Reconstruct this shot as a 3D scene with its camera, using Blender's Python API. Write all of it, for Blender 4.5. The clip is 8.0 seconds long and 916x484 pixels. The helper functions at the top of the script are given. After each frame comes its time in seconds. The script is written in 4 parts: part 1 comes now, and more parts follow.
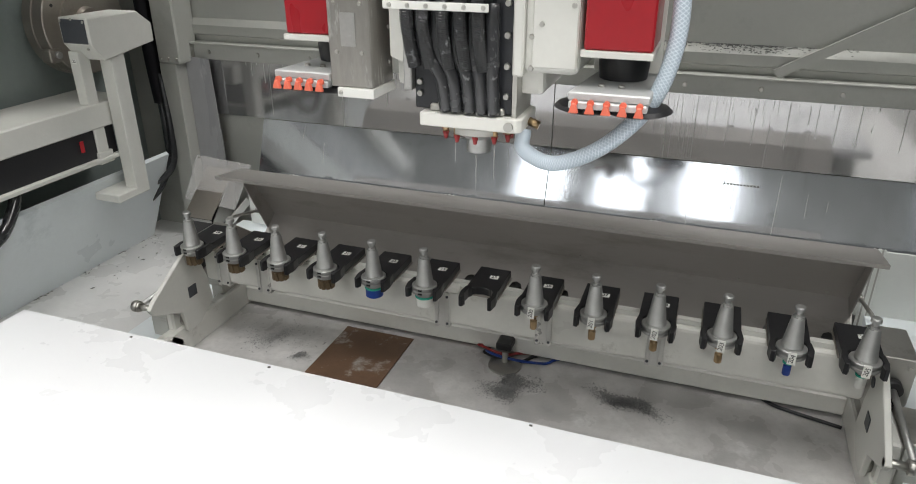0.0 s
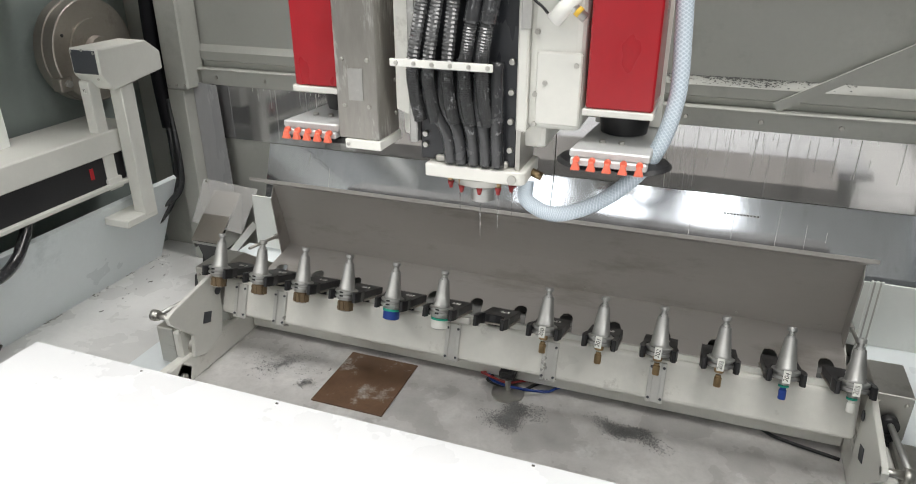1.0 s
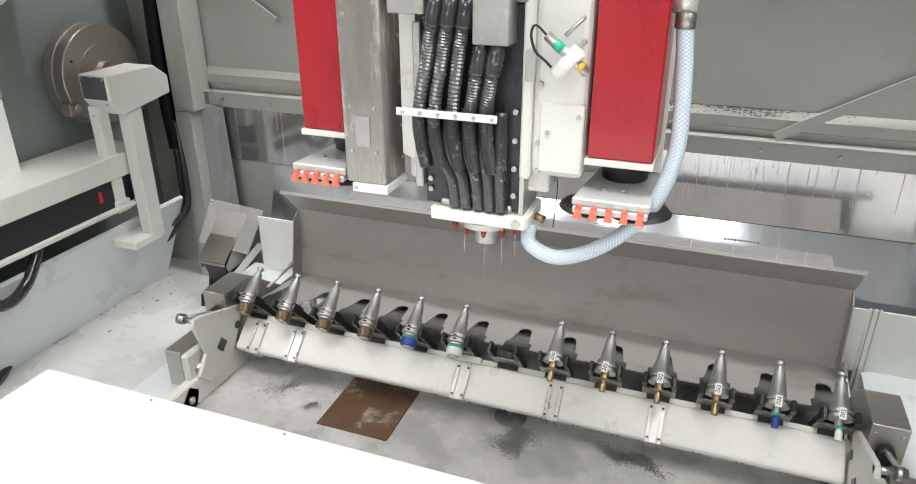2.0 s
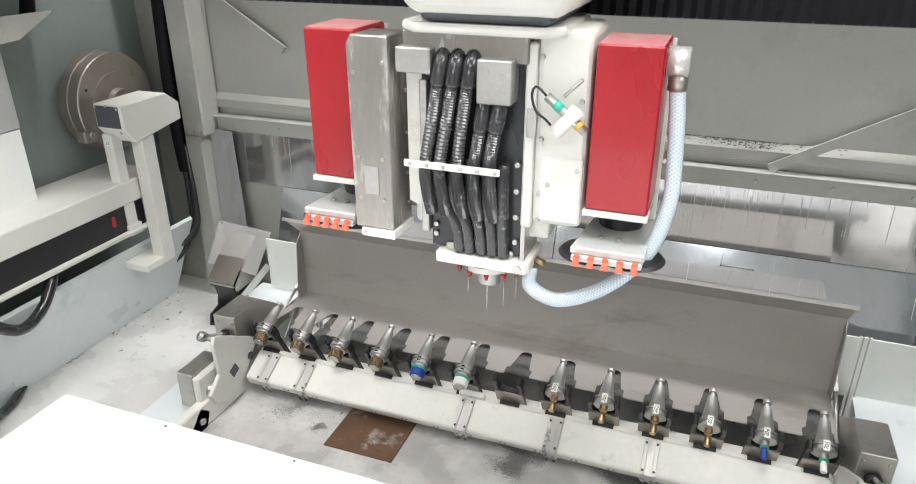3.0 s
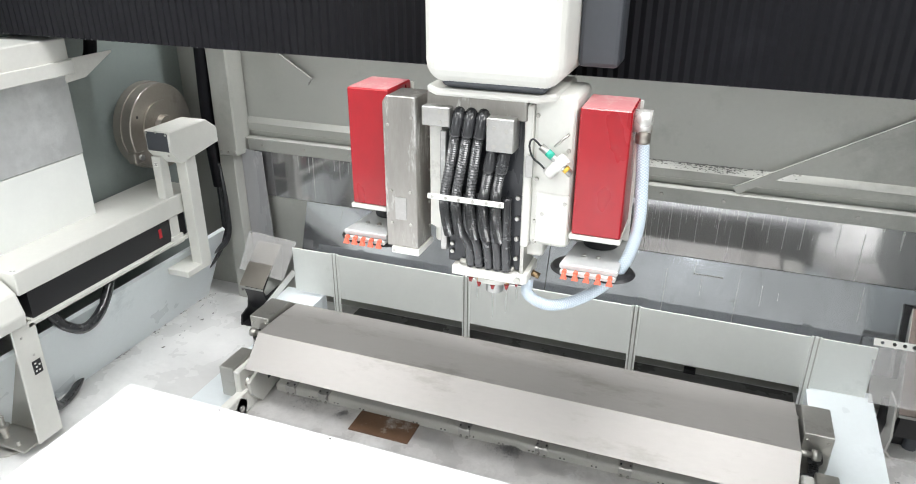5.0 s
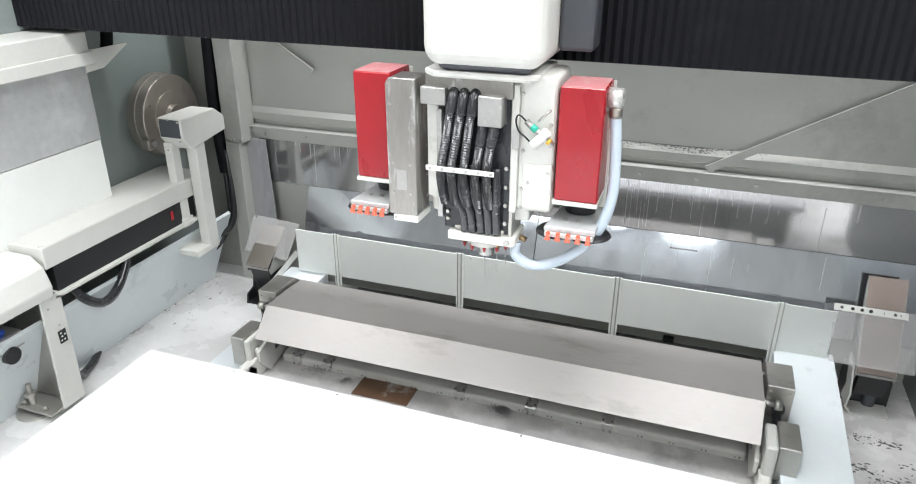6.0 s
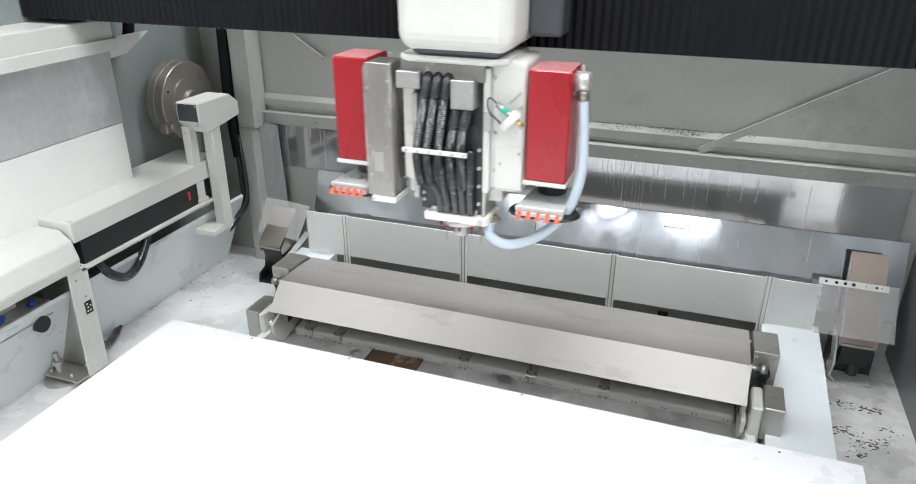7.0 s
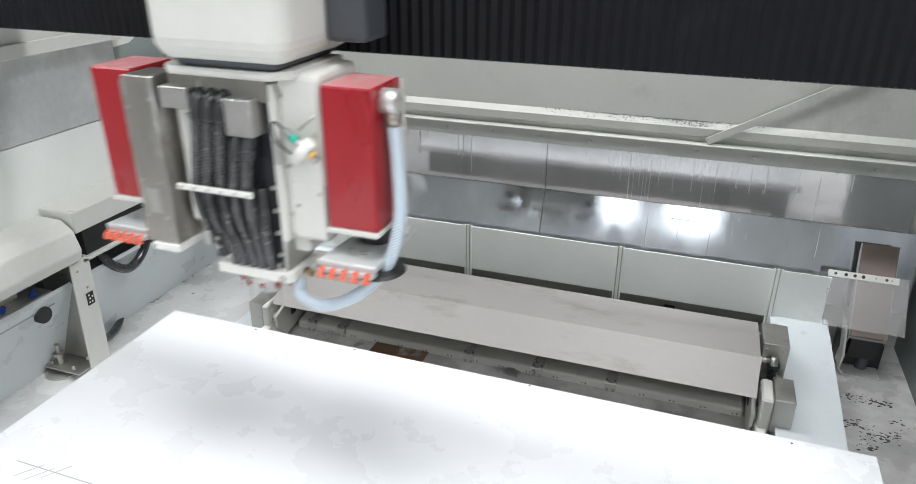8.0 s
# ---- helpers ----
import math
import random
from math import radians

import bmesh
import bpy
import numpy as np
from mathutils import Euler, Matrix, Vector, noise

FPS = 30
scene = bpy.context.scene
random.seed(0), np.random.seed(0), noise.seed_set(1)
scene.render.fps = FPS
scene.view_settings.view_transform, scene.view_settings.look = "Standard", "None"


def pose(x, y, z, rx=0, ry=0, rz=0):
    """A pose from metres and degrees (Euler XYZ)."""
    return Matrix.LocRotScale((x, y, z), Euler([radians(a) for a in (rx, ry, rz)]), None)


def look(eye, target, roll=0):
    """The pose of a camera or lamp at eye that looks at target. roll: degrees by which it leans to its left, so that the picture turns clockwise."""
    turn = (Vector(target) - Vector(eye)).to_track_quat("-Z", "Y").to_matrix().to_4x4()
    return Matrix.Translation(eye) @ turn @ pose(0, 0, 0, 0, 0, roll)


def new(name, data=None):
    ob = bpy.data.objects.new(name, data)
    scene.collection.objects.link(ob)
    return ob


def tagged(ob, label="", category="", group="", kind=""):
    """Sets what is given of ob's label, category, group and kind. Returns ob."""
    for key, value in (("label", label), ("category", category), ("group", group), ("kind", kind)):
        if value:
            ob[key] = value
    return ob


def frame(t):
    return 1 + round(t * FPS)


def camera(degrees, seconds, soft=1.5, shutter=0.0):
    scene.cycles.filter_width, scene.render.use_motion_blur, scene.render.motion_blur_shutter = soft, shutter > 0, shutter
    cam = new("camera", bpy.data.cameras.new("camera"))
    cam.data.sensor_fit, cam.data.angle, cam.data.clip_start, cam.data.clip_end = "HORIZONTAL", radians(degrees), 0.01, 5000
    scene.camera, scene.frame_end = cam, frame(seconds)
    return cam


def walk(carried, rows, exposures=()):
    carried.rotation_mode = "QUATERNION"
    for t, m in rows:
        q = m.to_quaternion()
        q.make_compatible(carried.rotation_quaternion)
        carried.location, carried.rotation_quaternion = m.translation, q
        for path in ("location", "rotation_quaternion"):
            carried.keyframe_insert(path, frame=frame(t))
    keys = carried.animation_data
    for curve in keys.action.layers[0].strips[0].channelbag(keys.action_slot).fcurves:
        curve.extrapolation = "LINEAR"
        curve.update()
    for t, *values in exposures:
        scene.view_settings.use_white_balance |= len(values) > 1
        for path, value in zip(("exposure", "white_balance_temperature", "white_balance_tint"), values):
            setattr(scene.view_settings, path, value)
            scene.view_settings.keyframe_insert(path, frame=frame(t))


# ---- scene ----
cam = camera(66.0, 8.0, soft=0.9, shutter=0.6)
PATH = [
    (0, (1.533, -2.01, 1.182), (0.92, -0.3, 0.346), -0.1),
    (0.5, (1.533, -2.007, 1.222), (0.916, -0.298, 0.386), -0.1),
    (1, (1.528, -2.005, 1.271), (0.907, -0.296, 0.438), -0.1),
    (1.5, (1.522, -2.001, 1.312), (0.898, -0.293, 0.479), -0.1),
    (3, (1.527, -2.028, 1.451), (0.895, -0.321, 0.622), 0.0),
    (3.5, (1.537, -2.069, 1.512), (0.905, -0.363, 0.683), 0.1),
    (4, (1.552, -2.129, 1.563), (0.918, -0.423, 0.732), 0.1),
    (5.5, (1.622, -2.4, 1.626), (1.004, -0.687, 0.799), 0.3),
    (6, (1.656, -2.502, 1.625), (1.053, -0.786, 0.794), 0.1),
    (6.5, (1.688, -2.607, 1.62), (1.083, -0.892, 0.788), 0.2),
    (7, (1.699, -2.657, 1.61), (1.093, -0.944, 0.774), 0.1),
    (7.5, (1.69, -2.657, 1.582), (1.084, -0.944, 0.746), 0.2),
    (8, (1.674, -2.654, 1.569), (1.069, -0.941, 0.733), 0.2),
]
walk(cam, [(t, look(eye, target, roll)) for t, eye, target, roll in PATH],
     exposures=[(0, -0.52, 6500, 10), (0.5, -0.47, 6520, 10), (1.0, -0.3, 6550, 10), (1.5, -0.12, 6550, 10), (3.0, 0.15, 6500, 10), (3.5, 0.25, 6450, 10), (4.0, 0.28, 6400, 10), (5.5, 0.22, 6250, 10), (6.5, 0.12, 6180, 10), (7.0, -0.01, 6180, 10), (8.0, -0.17, 6180, 10)])

# ---------- light of the hall ----------
world = bpy.data.worlds.new("hall_air")
world.use_nodes = True
world.node_tree.nodes["Background"].inputs[0].default_value = (1.0, 0.97, 0.94, 1)
world.node_tree.nodes["Background"].inputs[1].default_value = 0.35
scene.world = world


def area_lamp(x, y, z, sx, sy, watts, colour=(0.93, 0.97, 1.0)):
    data = bpy.data.lights.new("unseen_lamp", "AREA")
    data.shape, data.size, data.size_y, data.energy, data.color = "RECTANGLE", sx, sy, watts, colour
    ob = new("unseen_lamp", data)
    ob.matrix_basis = pose(x, y, z)
    return ob


WARM = (1.0, 0.982, 0.955)


def window_lamp(x, y, z, sx, sz, watts):
    ob = area_lamp(x, y, z, sx, sz, watts, (0.95, 0.98, 1.0))
    ob.matrix_basis = pose(x, y, z, 90, 0, 0)
    return ob


# three bright windows in the far hall wall
for lx in (-0.97, 0.38, 1.74):
    window_lamp(lx, -8.86, 3.75, 0.74, 1.0, 19)
# unseen lamps, added under the hall ceiling to brighten the machine
area_lamp(-2.6, -3.2, 4.7, 2.2, 3.0, 130, WARM)
area_lamp(4.8, -3.2, 4.7, 2.2, 3.0, 205, WARM)
area_lamp(1.1, -2.1, 4.8, 2.4, 1.2, 145, WARM)
area_lamp(1.1, -6.2, 4.8, 3.2, 1.2, 100, WARM)
area_lamp(-1.3, -0.15, 4.8, 1.4, 0.7, 105, WARM)
area_lamp(1.1, -0.12, 4.8, 1.8, 0.5, 58, WARM)
area_lamp(3.5, -0.15, 4.8, 1.4, 0.7, 128, WARM)


# ---------- materials ----------
def paint(name, base, rough=0.5, metal=0.0, var=0.08, scale=6.0, fine=60.0, bump=0.05, dirt=None, dirt_at=0.62, dirt_scale=3.0, stretch=(1, 1, 1), coat=0.0, rough_var=0.12):
    m = bpy.data.materials.new(name)
    m.use_nodes = True
    nt = m.node_tree
    b = nt.nodes["Principled BSDF"]
    b.inputs["Metallic"].default_value = metal
    b.inputs["Coat Weight"].default_value = coat
    tc = nt.nodes.new("ShaderNodeTexCoord")
    mp = nt.nodes.new("ShaderNodeMapping")
    mp.inputs["Scale"].default_value = stretch
    nt.links.new(tc.outputs["Object"], mp.inputs["Vector"])

    def nz(sc, detail=4.0, rg=0.6):
        n = nt.nodes.new("ShaderNodeTexNoise")
        n.inputs["Scale"].default_value, n.inputs["Detail"].default_value, n.inputs["Roughness"].default_value = sc, detail, rg
        nt.links.new(mp.outputs["Vector"], n.inputs["Vector"])
        return n.outputs["Fac"]

    def ramp(src, lo, hi, p0, p1):
        r = nt.nodes.new("ShaderNodeMapRange")
        r.inputs["From Min"].default_value, r.inputs["From Max"].default_value = p0, p1
        r.inputs["To Min"].default_value, r.inputs["To Max"].default_value = lo, hi
        nt.links.new(src, r.inputs["Value"])
        return r.outputs["Result"]

    def mix(fac, a, c):
        x = nt.nodes.new("ShaderNodeMix")
        x.data_type = "RGBA"
        for sock, v in ((x.inputs[0], fac), (x.inputs[6], a), (x.inputs[7], c)):
            if isinstance(v, bpy.types.NodeSocket):
                nt.links.new(v, sock)
            elif isinstance(v, tuple):
                sock.default_value = (*v, 1)
            else:
                sock.default_value = v
        return x.outputs[2]

    big, small = nz(scale), nz(fine, 3.0)
    lo = tuple(c * (1 - var) for c in base)
    hi = tuple(min(1, c * (1 + var)) for c in base)
    col = mix(ramp(big, 0, 1, 0.3, 0.7), lo, hi)
    col = mix(ramp(small, 0, 0.5, 0.35, 0.7), col, lo)
    if dirt:
        d = nz(dirt_scale, 8.0, 0.7)
        col = mix(ramp(d, 0, 0.9, dirt_at, dirt_at + 0.13), col, dirt)
    nt.links.new(col, b.inputs["Base Color"])
    nt.links.new(ramp(big, max(0.02, rough - rough_var), min(1, rough + rough_var), 0.3, 0.7), b.inputs["Roughness"])
    if bump:
        bp = nt.nodes.new("ShaderNodeBump")
        bp.inputs["Strength"].default_value, bp.inputs["Distance"].default_value = bump, 0.004
        nt.links.new(small, bp.inputs["Height"])
        nt.links.new(bp.outputs["Normal"], b.inputs["Normal"])
    return m


WHITE = paint("cream_white_paint", (0.68, 0.68, 0.64), 0.42, var=0.05, dirt=(0.5, 0.49, 0.44), dirt_at=0.66)
WHITE2 = paint("splashed_white_paint", (0.76, 0.755, 0.71), 0.38, var=0.06, dirt=(0.5, 0.485, 0.44), dirt_at=0.6, dirt_scale=11)
PANEL = paint("grey_white_panel", (0.87, 0.89, 0.86), 0.4, var=0.03, dirt=(0.66, 0.68, 0.65), dirt_at=0.64)
APRON = paint("frosted_grey_sheet", (0.4, 0.4, 0.41), 0.3, var=0.1, scale=5, stretch=(1, 1, 0.25), dirt=(0.62, 0.62, 0.62), dirt_at=0.58, dirt_scale=14)
GALV = paint("galvanised_sheet", (0.6, 0.61, 0.61), 0.5, 0.4, var=0.12, scale=2.4, fine=40, dirt=(0.74, 0.75, 0.75), dirt_at=0.54, dirt_scale=3.2, bump=0.03)
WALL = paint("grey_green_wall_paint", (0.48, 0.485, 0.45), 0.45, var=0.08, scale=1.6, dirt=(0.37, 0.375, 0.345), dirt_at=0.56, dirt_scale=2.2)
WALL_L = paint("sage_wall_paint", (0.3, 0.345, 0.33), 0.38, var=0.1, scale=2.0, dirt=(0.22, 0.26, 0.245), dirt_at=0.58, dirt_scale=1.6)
BLUEWHITE = paint("bluish_white_sheet", (0.76, 0.81, 0.83), 0.35, var=0.04, scale=3, dirt=(0.55, 0.6, 0.62), dirt_at=0.62)
FLOOR = paint("wet_slurry_floor", (0.74, 0.74, 0.73), 0.3, var=0.13, scale=3.2, fine=26, bump=0.25, dirt=(0.58, 0.58, 0.575), dirt_at=0.58, dirt_scale=3.4)
GREYFLOOR = paint("grey_wet_floor", (0.58, 0.57, 0.56), 0.3, var=0.3, scale=5, fine=40, bump=0.25, dirt=(0.68, 0.68, 0.67), dirt_at=0.56, dirt_scale=5.5)
SLAB = paint("white_quartz", (0.8, 0.812, 0.83), 0.3, var=0.004, fine=150, bump=0.01)
STEEL = paint("brushed_steel", (0.52, 0.51, 0.48), 0.42, 0.95, var=0.08, scale=4, fine=90, stretch=(1, 1, 6), dirt=(0.34, 0.32, 0.29), dirt_at=0.58, dirt_scale=5, bump=0.03)
COVER = paint("stained_steel_sheet", (0.5, 0.48, 0.46), 0.52, 0.62, var=0.06, scale=2.4, fine=80, stretch=(0.35, 1, 1), dirt=(0.38, 0.355, 0.325), dirt_at=0.54, dirt_scale=6.5, bump=0.03, rough_var=0.05)
SHEET = paint("wet_stainless_sheet", (0.58, 0.575, 0.58), 0.085, 0.76, var=0.1, scale=3.5, fine=60, stretch=(1, 1, 0.16), dirt=(0.43, 0.43, 0.43), dirt_at=0.58, dirt_scale=9, bump=0.012, rough_var=0.035)
WETSHEET = paint("droplet_covered_steel", (0.46, 0.475, 0.5), 0.09, 0.9, var=0.1, scale=9, fine=110, stretch=(1, 1, 0.4), dirt=(0.36, 0.37, 0.38), dirt_at=0.57, dirt_scale=26, bump=0.012, rough_var=0.045)
TOOLSTEEL = paint("ground_tool_steel", (0.5, 0.5, 0.49), 0.46, 0.85, var=0.1, scale=30, fine=260, bump=0.06, dirt=(0.34, 0.34, 0.33), dirt_at=0.6, dirt_scale=50)
ALU = paint("water_spotted_aluminium", (0.5, 0.495, 0.48), 0.4, 0.88, var=0.14, scale=8, fine=120, dirt=(0.72, 0.72, 0.7), dirt_at=0.6, dirt_scale=34, bump=0.08)
SCRAPED = paint("scraped_bare_steel", (0.38, 0.365, 0.34), 0.38, 0.9, var=0.2, scale=10, fine=130, stretch=(1, 1, 0.22), dirt=(0.8, 0.8, 0.78), dirt_at=0.55, dirt_scale=26, bump=0.1)
BRIGHT = paint("bright_folded_steel", (0.68, 0.675, 0.65), 0.36, 0.5, var=0.08, scale=10, fine=120, bump=0.03)
BLACK = paint("black_plastic", (0.018, 0.018, 0.02), 0.4, var=0.2, fine=150)
BLACKW = paint("wet_black_panel", (0.03, 0.032, 0.037), 0.28, var=0.25, scale=9, dirt=(0.09, 0.1, 0.11), dirt_at=0.6, dirt_scale=16, stretch=(1, 1, 0.2))
# pale patches painted for the wet highlights on the hose ribs
RUBBER = paint("black_rubber_hose", (0.085, 0.087, 0.09), 0.15, var=0.3, fine=200, dirt=(0.5, 0.51, 0.52), dirt_at=0.58, dirt_scale=70, coat=0.6, rough_var=0.06)
WETBLACK = paint("wet_black_rubber", (0.03, 0.031, 0.034), 0.2, var=0.3, scale=20, fine=160, dirt=(0.3, 0.31, 0.32), dirt_at=0.62, dirt_scale=60, coat=0.5)
BELLOW = paint("black_bellows_cloth", (0.0045, 0.0045, 0.0068), 0.68, var=0.3, scale=3, dirt=(0.01, 0.01, 0.013), dirt_at=0.62, dirt_scale=3)
for node in BELLOW.node_tree.nodes:
    if node.type == "BSDF_PRINCIPLED":
        node.inputs["Specular IOR Level"].default_value = 0.25
DISC = paint("nickel_grey_flange", (0.4, 0.37, 0.33), 0.4, 0.85, var=0.1, scale=5, fine=90, dirt=(0.28, 0.26, 0.23), dirt_at=0.58, dirt_scale=8, bump=0.02, rough_var=0.06)
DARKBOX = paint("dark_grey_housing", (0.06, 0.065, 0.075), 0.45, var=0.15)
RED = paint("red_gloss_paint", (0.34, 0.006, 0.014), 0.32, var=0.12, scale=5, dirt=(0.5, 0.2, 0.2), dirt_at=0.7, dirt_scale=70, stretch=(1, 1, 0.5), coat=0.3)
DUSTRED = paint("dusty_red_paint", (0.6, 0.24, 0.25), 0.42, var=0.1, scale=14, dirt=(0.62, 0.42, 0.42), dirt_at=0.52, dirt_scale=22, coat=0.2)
ORANGE = paint("orange_plastic", (0.8, 0.17, 0.1), 0.42, var=0.1)
REDPL = paint("red_plastic_tip", (0.32, 0.03, 0.03), 0.45, var=0.2)
BRASS = paint("worn_brass", (0.45, 0.32, 0.18), 0.35, 1.0, var=0.15, dirt=(0.16, 0.12, 0.08), dirt_at=0.58, dirt_scale=60)
BRONZE = paint("dark_sintered_bronze", (0.22, 0.16, 0.1), 0.5, 0.7, var=0.25, fine=220, bump=0.2)
BLUE = paint("blue_resin", (0.015, 0.055, 0.3), 0.4, var=0.15)
GREEN = paint("green_ring", (0.03, 0.4, 0.28), 0.4, var=0.1)
YELLOW = paint("yellow_ring", (0.7, 0.45, 0.05), 0.4, var=0.1)
WHITEPL = paint("white_plastic", (0.8, 0.8, 0.76), 0.4, var=0.05)
RUST = paint("rusty_brown_sheet", (0.15, 0.085, 0.05), 0.5, var=0.3, scale=7, dirt=(0.5, 0.49, 0.46), dirt_at=0.55, dirt_scale=9)
COPPER = paint("reddish_steel", (0.44, 0.355, 0.315), 0.2, 0.9, var=0.12, scale=6, bump=0.03)
CONCRETE = paint("hall_concrete", (0.32, 0.32, 0.31), 0.6, var=0.1, scale=1.0)
HALLW = paint("hall_wall_paint", (0.6, 0.61, 0.6), 0.7, var=0.05, scale=0.5)
INK = paint("black_ink", (0.015, 0.015, 0.015), 0.6, var=0.1, bump=0)
PENCIL = paint("pencil_grey", (0.42, 0.42, 0.43), 0.6, var=0.1, bump=0)
REDLED = paint("red_glow_paint", (0.55, 0.02, 0.03), 0.4, var=0.1)
# wall green darkened to carry the shade on the right side
WALL_SHADE = paint("shaded_green_wall_paint", (0.13, 0.15, 0.145), 0.4, var=0.15, scale=2.0)
SLUDGE = paint("black_sludge", (0.1, 0.1, 0.095), 0.8, var=0.3, bump=0)
STREAK = paint("dried_lime_streak", (0.72, 0.72, 0.7), 0.6, var=0.1)
SWARF = paint("metal_swarf", (0.42, 0.42, 0.42), 0.4, 0.5, var=0.4)


def clear(name, tint, rough, alpha):
    m = bpy.data.materials.new(name)
    m.use_nodes = True
    b = m.node_tree.nodes["Principled BSDF"]
    b.inputs["Base Color"].default_value = (*tint, 1)
    b.inputs["Roughness"].default_value = rough
    b.inputs["Alpha"].default_value = alpha
    return m


FILM = clear("hazy_clear_plastic", (0.62, 0.61, 0.6), 0.2, 0.3)


def braid():
    m = bpy.data.materials.new("braided_clear_hose")
    m.use_nodes = True
    nt = m.node_tree
    b = nt.nodes["Principled BSDF"]
    b.inputs["Roughness"].default_value = 0.28
    uv = nt.nodes.new("ShaderNodeUVMap")
    acc = None
    for sgn in (1, -1):
        mp = nt.nodes.new("ShaderNodeVectorMath")
        mp.operation = "DOT_PRODUCT"
        mp.inputs[1].default_value = (1, sgn, 0)
        nt.links.new(uv.outputs[0], mp.inputs[0])
        fr = nt.nodes.new("ShaderNodeMath")
        fr.operation = "FRACT"
        nt.links.new(mp.outputs["Value"], fr.inputs[0])
        lt = nt.nodes.new("ShaderNodeMath")
        lt.operation = "LESS_THAN"
        lt.inputs[1].default_value = 0.22
        nt.links.new(fr.outputs[0], lt.inputs[0])
        if acc:
            mx = nt.nodes.new("ShaderNodeMath")
            mx.operation = "MAXIMUM"
            nt.links.new(acc, mx.inputs[0])
            nt.links.new(lt.outputs[0], mx.inputs[1])
            acc = mx.outputs[0]
        else:
            acc = lt.outputs[0]
    x = nt.nodes.new("ShaderNodeMix")
    x.data_type = "RGBA"
    nt.links.new(acc, x.inputs[0])
    x.inputs[6].default_value, x.inputs[7].default_value = (0.42, 0.5, 0.58, 1), (0.66, 0.73, 0.79, 1)
    nt.links.new(x.outputs[2], b.inputs["Base Color"])
    return m


BRAID = braid()


# ---------- mesh helpers ----------
def box(bm, x0, x1, y0, y1, z0, z1, bev=0.0, seg=1, m=None):
    got = bmesh.ops.create_cube(bm, size=1)["verts"]
    bmesh.ops.scale(bm, vec=(x1 - x0, y1 - y0, z1 - z0), verts=got)
    bmesh.ops.translate(bm, vec=((x0 + x1) / 2, (y0 + y1) / 2, (z0 + z1) / 2), verts=got)
    if m:
        bmesh.ops.transform(bm, matrix=m, verts=got)
    if bev:
        edges = list({e for v in got for e in v.link_edges})
        bmesh.ops.bevel(bm, geom=edges, offset=bev, segments=seg, affect="EDGES", profile=0.5)
    return bm


def solid(*args, **kw):
    return box(bmesh.new(), *args, **kw)


def cyl(bm, p, q, r0, r1=None, seg=16, cap=True):
    p, q = Vector(p), Vector(q)
    m = Matrix.Translation((p + q) / 2) @ (q - p).to_track_quat("Z", "Y").to_matrix().to_4x4()
    got = bmesh.ops.create_cone(bm, cap_ends=cap, segments=seg, radius1=r0, radius2=r0 if r1 is None else r1, depth=(q - p).length, matrix=m)["verts"]
    for f in {f for v in got for f in v.link_faces}:
        f.smooth = len(f.verts) == 4
    return bm


def rod(p, q, r0, r1=None, seg=16):
    return cyl(bmesh.new(), p, q, r0, r1, seg)


def lathe(bm, prof, at=(0, 0, 0), seg=24):
    """prof: (radius, z) rows, turned about the upright axis."""
    rings = []
    for r, z in prof:
        rings.append([bm.verts.new((at[0] + r * math.cos(a), at[1] + r * math.sin(a), at[2] + z)) for a in (2 * math.pi * k / seg for k in range(seg))])
    for a, b in zip(rings, rings[1:]):
        for k in range(seg):
            bm.faces.new((a[k], a[(k + 1) % seg], b[(k + 1) % seg], b[k])).smooth = True
    bm.faces.new(rings[0][::-1])
    bm.faces.new(rings[-1])
    for i in range(len(prof)):
        if 0 < i < len(prof) - 1:
            u = Vector((prof[i][0] - prof[i - 1][0], prof[i][1] - prof[i - 1][1]))
            v = Vector((prof[i + 1][0] - prof[i][0], prof[i + 1][1] - prof[i][1]))
            if u.angle(v, 0) < 0.5:
                continue
        for k in range(seg):
            e = bm.edges.get((rings[i][k], rings[i][(k + 1) % seg]))
            if e:
                e.smooth = False
    return bm


def sheet(prof, x0, x1, th=0.003):
    """A bent plate: (y, z) rows swept along x, given a thickness."""
    bm = bmesh.new()
    n = len(prof)
    nor = []
    for i in range(n):
        a, b = prof[max(0, i - 1)], prof[min(n - 1, i + 1)]
        d = Vector((b[0] - a[0], b[1] - a[1])).normalized()
        nor.append((-d.y * th, d.x * th))
    cols = []
    for x in (x0, x1):
        cols.append(([bm.verts.new((x, y, z)) for y, z in prof], [bm.verts.new((x, y + k[0], z + k[1])) for (y, z), k in zip(prof, nor)]))
    (a, b), (c, d) = cols
    for i in range(n - 1):
        bm.faces.new((a[i], c[i], c[i + 1], a[i + 1]))
        bm.faces.new((b[i], b[i + 1], d[i + 1], d[i]))
        bm.faces.new((a[i], a[i + 1], b[i + 1], b[i]))
        bm.faces.new((c[i], d[i], d[i + 1], c[i + 1]))
    for i in (0, n - 1):
        bm.faces.new((a[i], b[i], d[i], c[i]))
    bmesh.ops.recalc_face_normals(bm, faces=bm.faces)
    return bm


